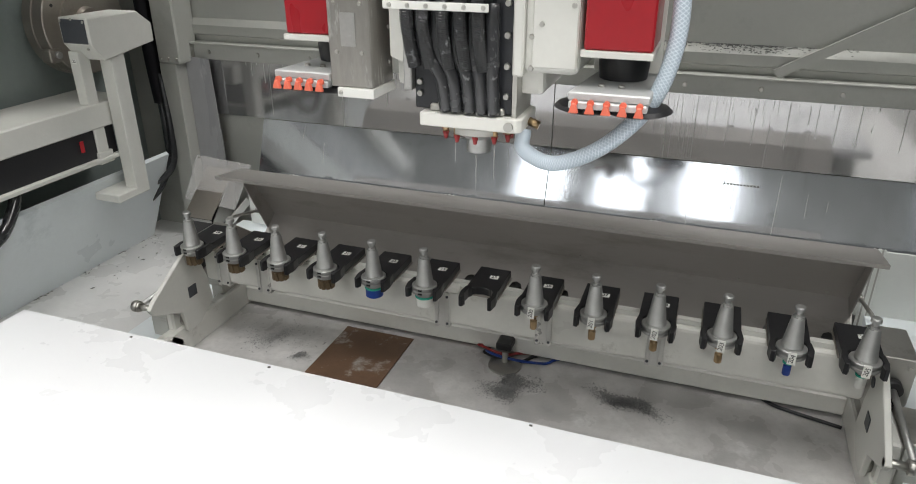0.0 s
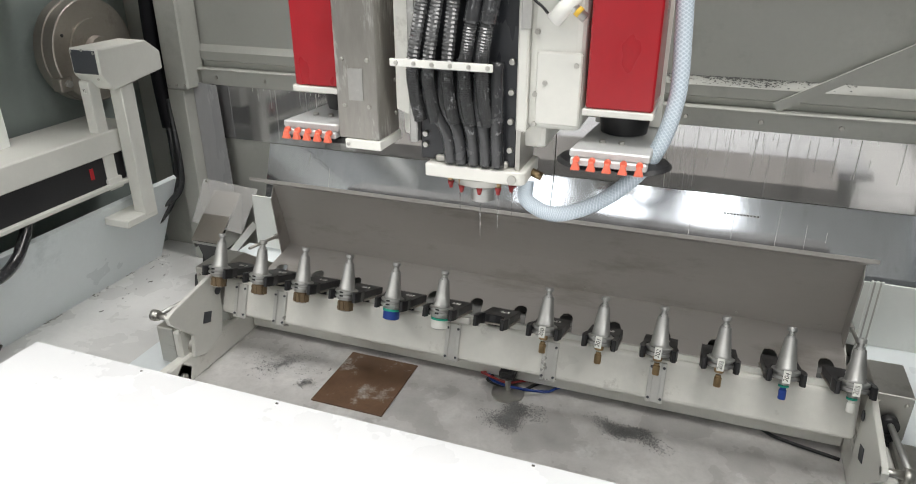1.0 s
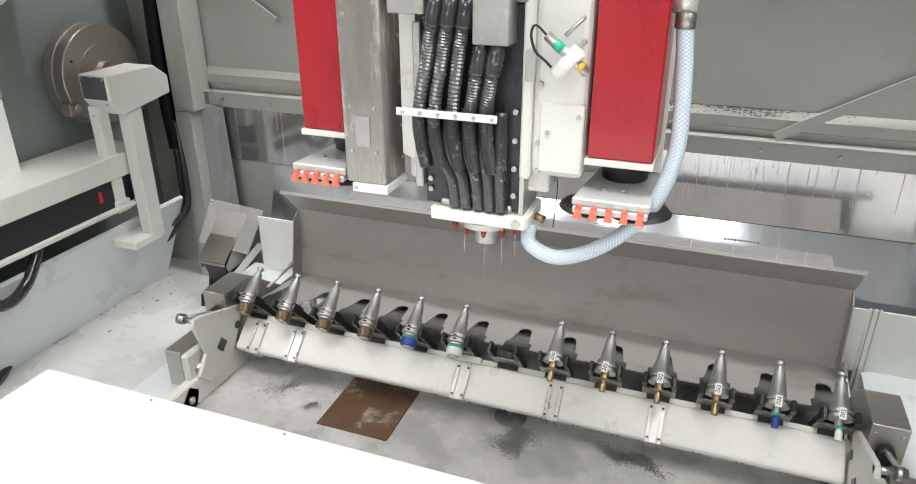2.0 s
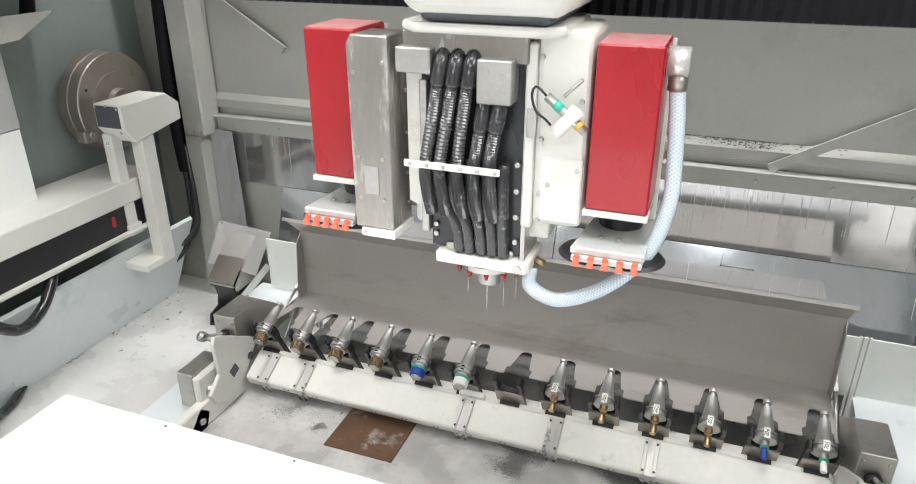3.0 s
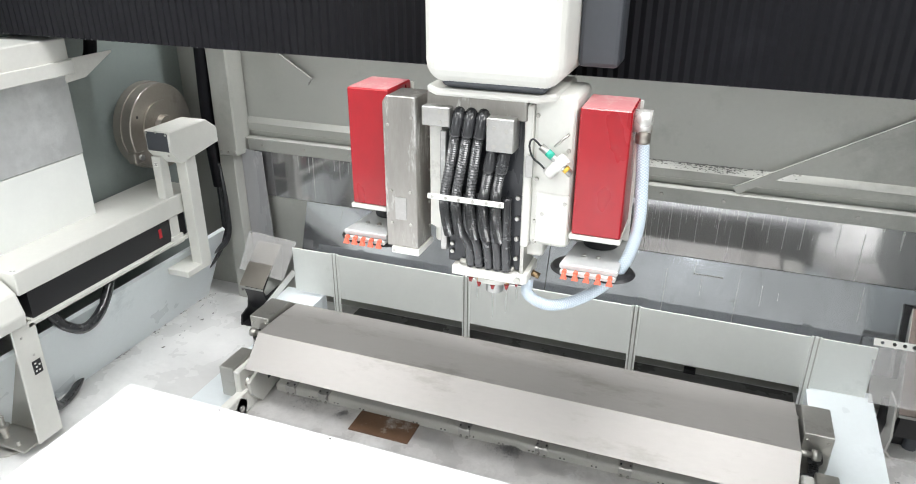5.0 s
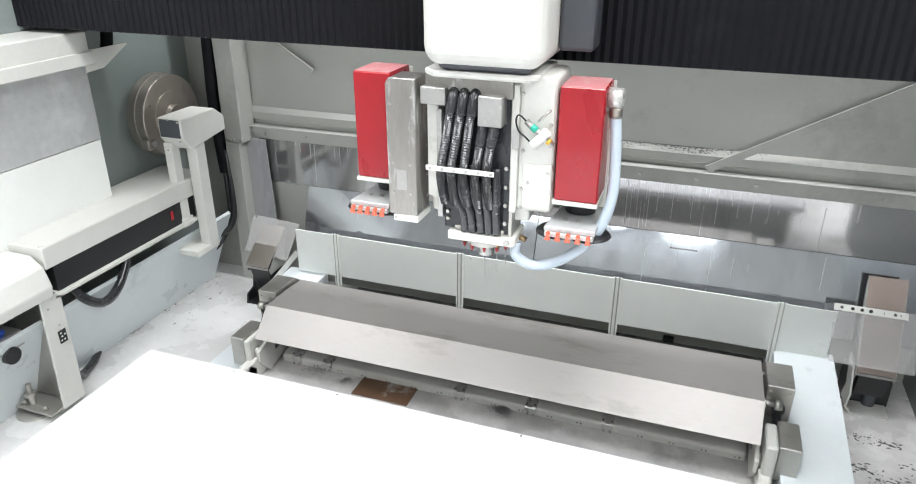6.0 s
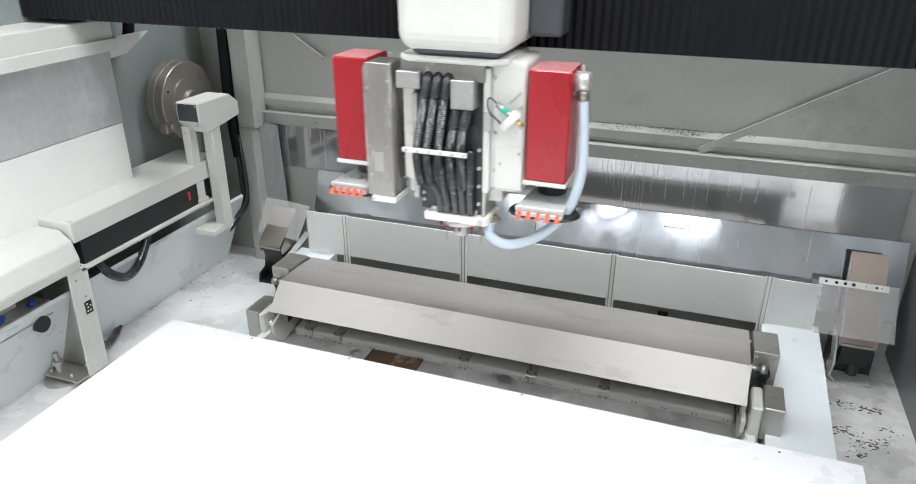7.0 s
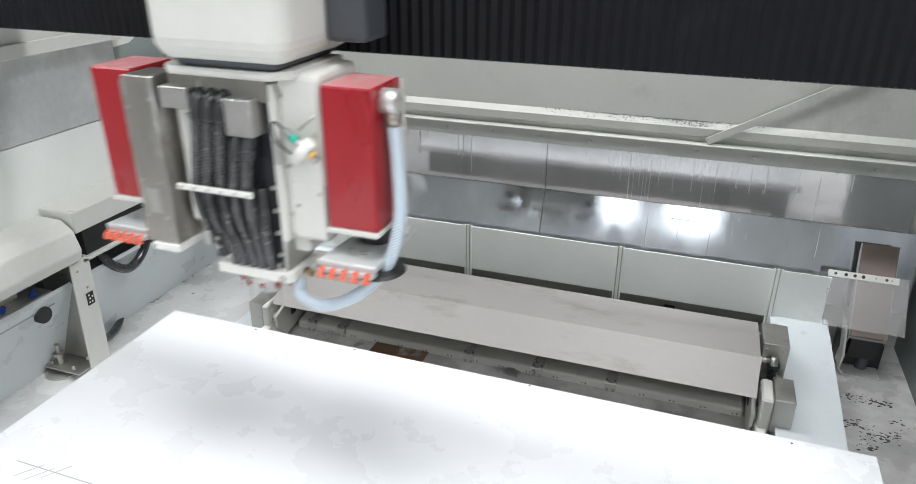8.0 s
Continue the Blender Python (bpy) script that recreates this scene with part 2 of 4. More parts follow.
def prism(poly, axis, c0, c1, bev=0.0):
    """A plate with an outline in two axes, from c0 to c1 along the third ('x', 'y' or 'z')."""
    bm = bmesh.new()
    put = {"x": lambda u, v, c: (c, u, v), "y": lambda u, v, c: (u, c, v), "z": lambda u, v, c: (u, v, c)}[axis]
    a = [bm.verts.new(put(u, v, c0)) for u, v in poly]
    b = [bm.verts.new(put(u, v, c1)) for u, v in poly]
    bm.faces.new(a)
    bm.faces.new(b)
    for i in range(len(poly)):
        j = (i + 1) % len(poly)
        bm.faces.new((a[i], a[j], b[j], b[i]))
    bmesh.ops.recalc_face_normals(bm, faces=bm.faces)
    if bev:
        bmesh.ops.bevel(bm, geom=list(bm.edges), offset=bev, segments=1, affect="EDGES", profile=0.5)
    return bm


def curve_points(pts, n):
    pts = [Vector(p) for p in pts]
    pts = [pts[0] * 2 - pts[1]] + pts + [pts[-1] * 2 - pts[-2]]
    out = []
    spans = len(pts) - 3
    for k in range(n + 1):
        s = min(k / n * spans, spans - 1e-6)
        i, u = int(s), s - int(s)
        a, b, c, d = pts[i:i + 4]
        out.append(0.5 * (2 * b + (c - a) * u + (2 * a - 5 * b + 4 * c - d) * u * u + (3 * b - a - 3 * c + d) * u ** 3))
    return out


def tube(pts, r, n=40, seg=10, ripple=0.0, turns=(6, 60)):
    bm = bmesh.new()
    uvl = bm.loops.layers.uv.new("uv")
    ps = curve_points(pts, n)
    rings = []
    side = None
    for k, p in enumerate(ps):
        t = (ps[min(n, k + 1)] - ps[max(0, k - 1)]).normalized()
        side = (t.orthogonal() if side is None else side - t * side.dot(t)).normalized()
        up = t.cross(side)
        rr = r * (1 - ripple * (k % 2))
        rings.append([bm.verts.new(p + rr * (side * math.cos(a) + up * math.sin(a))) for a in (2 * math.pi * j / seg for j in range(seg))])
    for k in range(n):
        for j in range(seg):
            i = (j + 1) % seg
            f = bm.faces.new((rings[k][j], rings[k][i], rings[k + 1][i], rings[k + 1][j]))
            f.smooth = ripple == 0
            for lp, (u, v) in zip(f.loops, ((j, k), (j + 1, k), (j + 1, k + 1), (j, k + 1))):
                lp[uvl].uv = (u / seg * turns[0], v / n * turns[1])
    bm.faces.new(rings[0][::-1])
    bm.faces.new(rings[-1])
    return bm


ORIGIN = {}


def mesh_of(name, bm, material):
    me = bpy.data.meshes.new(name)
    bm.to_mesh(me)
    bm.free()
    me.materials.append(material)
    return me


def thing(name, at, label, category, group=""):
    ob = new(name)
    ob.empty_display_size = 0.05
    ob.location = at
    ORIGIN[ob] = Vector(at)
    return tagged(ob, label, category, group)


def part(name, bm, material, parent, label=""):
    bmesh.ops.translate(bm, vec=-ORIGIN[parent], verts=bm.verts)
    ob = new(name, mesh_of(name, bm, material))
    ob.parent = parent
    ORIGIN[ob] = ORIGIN[parent]
    return tagged(ob, label)


def structure(name, bm, material, label, category):
    ob = new(name, mesh_of(name, bm, material))
    ORIGIN[ob] = Vector((0, 0, 0))
    return tagged(ob, label, category, kind="structure")


def writing(name, text, size, m, parent, material=None):
    cu = bpy.data.curves.new(name, "FONT")
    cu.body, cu.size, cu.align_x, cu.align_y, cu.extrude = text, size, "CENTER", "CENTER", 0.0002
    tmp = bpy.data.objects.new(name, cu)
    me = bpy.data.meshes.new_from_object(tmp)
    bpy.data.objects.remove(tmp)
    bpy.data.curves.remove(cu)
    me.materials.clear()
    me.materials.append(material or INK)
    me.transform(Matrix.Translation(-ORIGIN[parent]) @ m)
    ob = new(name, me)
    ob.parent = parent
    ORIGIN[ob] = ORIGIN[parent]
    return ob


def bolts(parent, places, axis, r=0.005, h=0.004, material=None):
    d = Vector({"x": (1, 0, 0), "-x": (-1, 0, 0), "y": (0, 1, 0), "-y": (0, -1, 0), "z": (0, 0, 1)}[axis])
    for p in places:
        p = Vector(p)
        part("bolt", cyl(bmesh.new(), p, p + d * h, r, r * 0.8, 8), material or STEEL, parent)


# ---------- the setting ----------
structure("floor", solid(-0.75, 2.75, -3.6, 0.4, -0.06, 0.0), FLOOR, "wet grey machine floor covered in white stone slurry", "floor")
structure("ground", solid(-6, 8, -9, 5, -0.3, -0.062), CONCRETE, "grey concrete workshop floor", "floor")
hall = bmesh.new()
box(hall, -6, 8, 4.9, 5.0, -0.3, 5.0)
box(hall, -6, 8, -9.0, -8.9, -0.3, 5.0)
box(hall, -6.1, -6, -9, 5, -0.3, 5.0)
box(hall, 8, 8.1, -9, 5, -0.3, 5.0)
structure("wall_hall", hall, HALLW, "pale grey painted workshop walls", "wall")
structure("ceiling", solid(-6, 8, -9, 5, 5.0, 5.1), HALLW, "pale grey workshop ceiling", "ceiling")

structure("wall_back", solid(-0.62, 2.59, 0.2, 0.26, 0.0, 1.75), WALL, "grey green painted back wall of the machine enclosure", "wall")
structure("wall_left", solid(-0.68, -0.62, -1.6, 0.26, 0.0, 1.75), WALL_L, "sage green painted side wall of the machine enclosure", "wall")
structure("wall_right", solid(2.53, 2.59, -1.4, 0.2, 0.0, 1.75), WALL_SHADE, "side wall of the machine enclosure, green darkened for its shade", "wall")

# upright sheet and sloped sheet that drain the back wall
structure("splash_sheet_upper", sheet([(0.1835, 0.503), (0.187, 0.76)], -0.3, 1.071, 0.004), SHEET, "wet mirror like stainless splash sheet on the back wall", "panel")
structure("splash_sheet_upper_2", sheet([(0.1835, 0.503), (0.187, 0.76)], 1.074, 2.46, 0.004), SHEET, "wet mirror like stainless splash sheet with water drips", "panel")
structure("splash_sheet_lower", sheet([(0.077, 0.213), (0.181, 0.5)], -0.02, 1.071, 0.004), WETSHEET, "wet sloped stainless splash sheet below the back wall", "panel")
structure("splash_sheet_lower_2", sheet([(0.077, 0.213), (0.181, 0.5)], 1.074, 2.5, 0.004), WETSHEET, "wet sloped stainless splash sheet below the back wall", "panel")
drips = bmesh.new()
rd = random.Random(8)
for k in range(120):
    x = rd.choice((rd.uniform(1.2, 2.25), rd.gauss(1.62, 0.14), rd.uniform(-0.1, 0.75)))
    top = 0.707 - (0.006 if k % 4 else 0.12) * rd.random()
    ln = rd.choice((0.004, 0.006, 0.01, 0.02, 0.05, 0.1, 0.18)) * rd.uniform(0.6, 1.2)
    w = rd.uniform(0.0002, 0.0006)
    box(drips, x - w, x + w, 0.1786, 0.1806, top - ln, top)
for k in range(11):
    x = rd.choice((rd.uniform(1.3, 2.2), rd.gauss(1.7, 0.15), rd.uniform(0.1, 0.9)))
    top, ln, w, lean = rd.uniform(0.42, 0.497), rd.choice((0.04, 0.1, 0.2)) * rd.uniform(0.5, 1.1), rd.uniform(0.0003, 0.0007), rd.uniform(-0.02, 0.004)
    low = max(0.225, top - ln)
    rows_d = [[drips.verts.new((x + lean * (top - z) / 0.2 + sg * w, 0.1765 - (0.5 - z) * 0.3624, z)) for sg in (-1, 1)] for z in (top, (top + low) / 2, low)]
    for p, q in zip(rows_d, rows_d[1:]):
        drips.faces.new((p[0], p[1], q[1], q[0]))
tagged(new("water_streaks", mesh_of("water_streaks", drips, STREAK)), "thin pale dried water streaks on the splash sheet", "streak", kind="stuff")
gr = bmesh.new()
for k in range(11):
    box(gr, 1.61 + 0.0095 * k, 1.6165 + 0.0095 * k, 0.1555, 0.16, 0.447, 0.452)
structure("vent_slots", gr, STEEL, "row of small pressed vent slots in the steel sheet", "vent")
rail = bmesh.new()
box(rail, -0.3, 2.6, 0.172, 0.182, 0.708, 0.764, 0.002)
box(rail, -0.3, 2.6, 0.150, 0.199, 0.7645, 0.770, 0.001)
ob = structure("trim_lower", rail, WALL, "grey painted steel angle bolted along the back wall", "trim")
bolts(ob, [(-0.22 + 0.21 * k, 0.172, 0.735) for k in range(14)], "-y", 0.008, 0.004, STEEL)
structure("trim_upper", prism([(0.2, 0.79), (0.183, 0.797), (0.181, 0.828), (0.2, 0.851)], "x", -0.3, 2.6), WALL, "grey painted ledge along the back wall with dirty streaks", "trim")
dirt = bmesh.new()
rs = random.Random(21)
for k in range(700):
    x, u = rs.choice((rs.uniform(1.05, 1.9), rs.gauss(1.62, 0.09), rs.gauss(1.62, 0.05), rs.gauss(1.4, 0.12))), rs.random() ** 3
    yy, zz, w, h = 0.1995 - 0.017 * u, 0.8515 - 0.0206 * u, rs.uniform(0.001, 0.006), rs.uniform(0.0004, 0.0014)
    vs = [dirt.verts.new((x + a * w, yy + b * h - 0.0006, zz + b * h + 0.0008)) for a, b in ((-1, rs.uniform(-0.4, 0.2)), (0.1, -1), (1, rs.uniform(-0.3, 0.3)), (0.2, 1))]
    dirt.faces.new(vs)
tagged(new("ledge_dirt", mesh_of("ledge_dirt", dirt, SLUDGE)), "dark greasy dirt flecks along the wall ledge", "dirt", kind="stuff")
br = bmesh.new()
box(br, -0.014, 0.014, -0.004, 0.004, 0, 0.95, m=Matrix.Translation((1.70, 0.17, 0.78)) @ Matrix.Rotation(radians(60), 4, "Y"))
structure("brace_right", br, WALL, "diagonal grey steel brace on the back wall", "brace")
br = bmesh.new()
box(br, -0.015, 0.015, -0.004, 0.004, 0, 0.6, m=Matrix.Translation((0.05, 0.17, 1.03)) @ Matrix.Rotation(radians(-58), 4, "Y"))
structure("brace_left", br, WALL, "diagonal grey steel brace on the back wall", "brace")
post = bmesh.new()
box(post, -0.385, -0.285, 0.09, 0.195, 0.70, 2.3, 0.006)
box(post, -0.388, -0.312, 0.094, 0.19, 0.0, 0.699, 0.004)
ob = structure("corner_post", post, WALL, "grey white square steel corner post with bolted foot", "post")
bolts(ob, [(-0.37, 0.09, 0.715), (-0.335, 0.09, 0.715), (-0.30, 0.09, 0.715)], "-y", 0.007, 0.005, STEEL)
structure("apron_left", prism([(-0.31, 0.02), (-0.19, 0.02), (-0.196, 0.4), (-0.207, 0.712), (-0.31, 0.72)], "y", 0.146, 0.15), APRON, "pale grey splash apron beside the post", "panel")

# left side of the machine
panel = bmesh.new()
box(panel, -0.56, -0.5, -2.2, -0.49, 0.5, 0.86)
structure("side_panel_lower", panel, PANEL, "white painted fixed panel above the side beam", "panel")
structure("side_panel_upper", solid(-0.552, -0.497, -2.2, -0.487, 0.863, 1.16, 0.002), GALV, "grey galvanised sheet panel of the side wall", "panel")
sh = bmesh.new()
box(sh, -0.62, -0.43, -2.2, -0.52, 1.17, 1.27, 0.004)
box(sh, -0.43, -0.415, -2.2, -0.52, 1.155, 1.2, 0.002)
structure("side_ledge", sh, WHITE, "white painted ledge beam with slurry on its top", "ledge")
structure("ledge_bracket", prism([(-0.54, 1.125), (-0.46, 1.13), (-0.33, 1.195), (-0.33, 1.2), (-0.54, 1.2)], "x", -0.445, -0.44), WHITE2, "white folded bracket plate at the end of the ledge", "bracket")
structure("slope_sheet", prism([(-0.545, 0.0), (-0.535, 0.0), (-0.385, 0.36), (-0.395, 0.37)], "y", -1.6, 0.06), BLUEWHITE, "leaning bluish white sheet under the side beam", "panel")
# dark sheet added over the floor for the shade behind the rack
FLOOR_SHADE = paint("shaded_wet_floor", (0.17, 0.17, 0.165), 0.3, var=0.25, scale=4, dirt=(0.3, 0.3, 0.29), dirt_at=0.6, dirt_scale=6)
structure("rack_floor", solid(0.172, 1.971, -1.0, -0.24, 0.0005, 0.003), GREYFLOOR, "dark grey wet floor inside the rack frame", "floor")
structure("floor_right", solid(2.236, 2.529, -1.4, 0.075, 0.0005, 0.003), GREYFLOOR, "grey wet floor strip beside the right wall", "floor")
structure("floor_shade_sheet", solid(0.206, 2.026, -0.225, 0.18, 0.001, 0.012, 0.002), FLOOR_SHADE, "dark sheet added for the shaded floor behind the tool rack", "tray")
structure("shelf_left", prism([(0.03, 0.0), (0.03, 0.145), (-0.22, 0.14), (-0.24, 0.02), (-1.0, 0.012), (-1.0, 0.0)], "x", -0.06, 0.13), BLUEWHITE, "low bluish white sheet metal plinth beside the tool rack", "plinth")
structure("shelf_right", prism([(0.03, 0.0), (0.03, 0.165), (-0.3, 0.135), (-1.0, 0.06), (-1.0, 0.0)], "x", 2.03, 2.235), BLUEWHITE, "low bluish white sheet metal plinth beside the tool rack", "plinth")

# ---------- side beam, head post, leg ----------
beam = thing("side_beam", (-0.45, -0.6, 0.0), "white painted box beam with a dark slot along its face", "beam")
part("beam_box", solid(-0.585, -0.35, -0.965, -0.11, 0.55, 0.63, 0.004), WHITE, beam)
part("slot", solid(-0.58, -0.362, -0.93, -0.2, 0.452, 0.552), BLACK, beam, "black recessed slot")
part("lip", solid(-0.585, -0.345, -0.965, -0.19, 0.438, 0.452, 0.002), WHITE, beam)
# red patch painted in place of a small red glow in the slot
part("sticker", solid(-0.3625, -0.3595, -0.348, -0.334, 0.488, 0.525), REDLED, beam, "small red patch painted for a red glow")
bolts(beam, [(-0.36, -0.95, 0.63), (-0.57, -0.95, 0.63), (-0.37, -0.955, 0.63)], "z", 0.004, 0.002, ALU)

beam2 = thing("roller_beam", (-0.45, -1.5, 0.0), "white painted round edged beam on a welded leg", "beam")
part("beam_box", prism([(-0.62, 0.46), (-0.335, 0.46), (-0.325, 0.5), (-0.345, 0.57), (-0.39, 0.605), (-0.62, 0.61)], "y", -2.6, -0.975, 0.004), WHITE, beam2)
part("leg", prism([(-1.025, 0.46), (-0.955, 0.46), (-0.94, 0.445), (-0.946, 0.03), (-1.04, 0.03)], "x", -0.353, -0.345, 0.002), WHITE, beam2)
part("leg_side", solid(-0.43, -0.354, -0.952, -0.946, 0.03, 0.46, 0.001), WHITE2, beam2)
part("foot_plate", solid(-0.53, -0.354, -1.09, -0.953, 0.03, 0.038, 0.001), STEEL, beam2, "grey steel foot plate")
part("leg_flange", solid(-0.53, -0.354, -1.0, -0.993, 0.04, 0.46, 0.002), STEEL, beam2, "grey steel web plate")
part("foot_disc", lathe(bmesh.new(), [(0.062, 0), (0.062, 0.008), (0.05, 0.014), (0.012, 0.018), (0.012, 0.07), (0.02, 0.071), (0.02, 0.085), (0.009, 0.087), (0.009, 0.12)], (-0.475, -1.055, 0.0)), STEEL, beam2, "round galvanised levelling foot with a bolt")
# black plate stands in for the dark square cut-outs of the leg
cutout = part("cutout_plate", solid(-0.3446, -0.3425, -0.99, -0.958, 0.275, 0.325, 0.0008), BLACK, beam2, "small black plate for the dark square cut-outs, with white dots")
for dy, dz in ((0.008, 0.012), (0.02, 0.012), (0.012, 0.026), (0.024, 0.03), (0.01, 0.04)):
    part("dot", solid(-0.3425, -0.3415, -0.99 + dy - 0.003, -0.99 + dy + 0.003, 0.275 + dz - 0.003, 0.275 + dz + 0.003), WHITEPL, cutout)
bolts(beam2, [(-0.345, -0.975, 0.345), (-0.345, -1.0, 0.42)], "x", 0.004, 0.003, STEEL)
bolts(beam2, [(-0.40, -1.0, 0.038), (-0.40, -1.07, 0.038), (-0.5, -1.07, 0.038)], "z", 0.009, 0.016, STEEL)
part("clamp", rod((-0.40, -0.985, 0.40), (-0.37, -0.985, 0.45), 0.006), STEEL, beam2)

valve = thing("valve_block", (-0.46, -1.22, 0.36), "grey metal valve block with blue plastic plugs under the beam", "valve")
part("block", solid(-0.5, -0.40, -1.3, -1.07, 0.315, 0.372, 0.006, 2), ALU, valve)
part("plug", rod((-0.43, -1.13, 0.371), (-0.41, -1.13, 0.395), 0.012, 0.009), BLUE, valve, "blue plastic plug")
part("plug", rod((-0.43, -1.25, 0.371), (-0.41, -1.25, 0.395), 0.012, 0.009), BLUE, valve, "blue plastic plug")
part("roller", rod((-0.47, -1.13, 0.305), (-0.39, -1.13, 0.305), 0.03, seg=20), BLACK, valve, "black round roller")
part("hanger", solid(-0.49, -0.47, -1.25, -1.15, 0.37, 0.462, 0.002), WHITE2, valve)

probe = thing("probe_post", (-0.36, -0.2, 0.30), "white painted steel bracket post with a hood", "bracket")
hood = prism([(-0.29, 0.825), (-0.245, 0.77), (-0.02, 0.80), (-0.02, 0.86), (-0.08, 0.905), (-0.29, 0.905)], "x", -0.40, -0.285, 0.004)
part("hood", hood, WHITE, probe)
# the hood is solid; this dark plate paints the shade of its opening
part("hood_opening_shade", prism([(-0.292, 0.83), (-0.25, 0.778), (-0.247, 0.78), (-0.2895, 0.90), (-0.292, 0.90)], "x", -0.392, -0.295), DARKBOX, probe, "dark plate for the shade inside the open end of the hood")
part("post", solid(-0.395, -0.355, -0.285, -0.24, 0.43, 0.80, 0.003), WHITE, probe)
part("post", solid(-0.345, -0.295, -0.215, -0.155, 0.315, 0.80, 0.003), WHITE, probe)
part("foot_bar", solid(-0.40, -0.296, -0.30, -0.155, 0.302, 0.33, 0.003), WHITE, probe)
part("side_bar", solid(-0.40, -0.35, -0.29, -0.23, 0.43, 0.47, 0.002), WHITE, probe)
tag_plate = part("number_tag", solid(-0.382, -0.366, -0.2868, -0.2852, 0.762, 0.778), WHITEPL, probe, "small white number tag")
writing("number", "32", 0.014, pose(-0.374, -0.287, 0.77, 90, 0, 0), tag_plate)
bolts(probe, [(-0.39, -0.291, 0.895), (-0.345, -0.291, 0.90), (-0.30, -0.291, 0.893), (-0.31, -0.28, 0.81)], "-y", 0.005, 0.003, STEEL)

disc = thing("blade_disc", (-0.47, -0.12, 0.90), "round ground steel flange disc hub on the side wall", "disc")
dm = Matrix.Translation((-0.475, -0.112, 0.866)) @ Matrix.Rotation(radians(90), 4, "Y")
d = lathe(bmesh.new(), [(0.163, -0.08), (0.174, -0.079), (0.174, -0.045), (0.17, -0.043), (0.17, -0.003), (0.167, 0.0), (0.105, 0.0), (0.105, 0.008), (0.05, 0.008), (0.045, 0.03), (0.015, 0.03)], seg=48)
bmesh.ops.transform(d, matrix=dm, verts=d.verts)
part("flange", d, DISC, disc)
bolts(disc, [(-0.475, -0.235, 0.93)], "x", 0.006, 0.002, BLACK)
part("clamp_block", solid(-0.51, -0.468, -0.285, -0.235, 0.755, 0.80, 0.006, 2), DISC, disc)
part("bolt", rod((-0.468, -0.258, 0.78), (-0.458, -0.258, 0.78), 0.012, seg=6), TOOLSTEEL, disc)
part("axle", rod((-0.62, -0.112, 0.866), (-0.54, -0.112, 0.866), 0.05), STEEL, disc)

cables = thing("cable_bundle", (-0.5, 0.12, 0.0), "thick black cables hanging down the corner to the floor", "cable")
part("cable_sleeve", tube([(-0.41, 0.10, 2.2), (-0.41, 0.10, 1.3), (-0.415, 0.10, 1.1), (-0.424, 0.10, 0.9), (-0.422, 0.10, 0.72), (-0.412, 0.10, 0.55)], 0.026, 60, 12), BELLOW, cables, "wide black cable sleeve")
for k, dx in enumerate((0.0, 0.022)):
    part("cable", tube([(-0.418 + dx, 0.10, 0.66), (-0.405 + dx, 0.09, 0.45), (-0.41 + dx, 0.08, 0.32), (-0.45 + dx, 0.04, 0.21 + 0.05 * k), (-0.52, -0.03, 0.14 + 0.09 * k), (-0.585, -0.12, 0.12 + 0.09 * k)], 0.013, 60, 10), WETBLACK, cables)
wall_cable = thing("hanging_cable", (-0.6, -0.31, 1.1), "black cable band hanging down the side wall", "cable")
part("cable", tube([(-0.52, -0.33, 2.2), (-0.52, -0.33, 1.5), (-0.52, -0.345, 1.2), (-0.54, -0.42, 1.13)], 0.022, 40, 10), BELLOW, wall_cable)

hose_end = thing("drain_hose", (-0.5, -0.7, 0.0), "short curved black rubber hose lying on the floor", "hose")
part("hose", tube([(-0.44, -0.9, 0.10), (-0.46, -0.86, 0.03), (-0.50, -0.76, 0.013), (-0.555, -0.67, 0.018), (-0.565, -0.645, 0.05), (-0.56, -0.64, 0.065)], 0.016, 40, 12), WETBLACK, hose_end)
hose2 = thing("loop_hose", (-0.42, -0.7, 0.3), "black rubber hose looping out below the side beam", "hose")
part("hose", tube([(-0.40, -0.86, 0.44), (-0.38, -0.82, 0.36), (-0.375, -0.75, 0.31), (-0.38, -0.67, 0.33), (-0.39, -0.60, 0.40), (-0.40, -0.58, 0.44)], 0.018, 40, 12), WETBLACK, hose2)

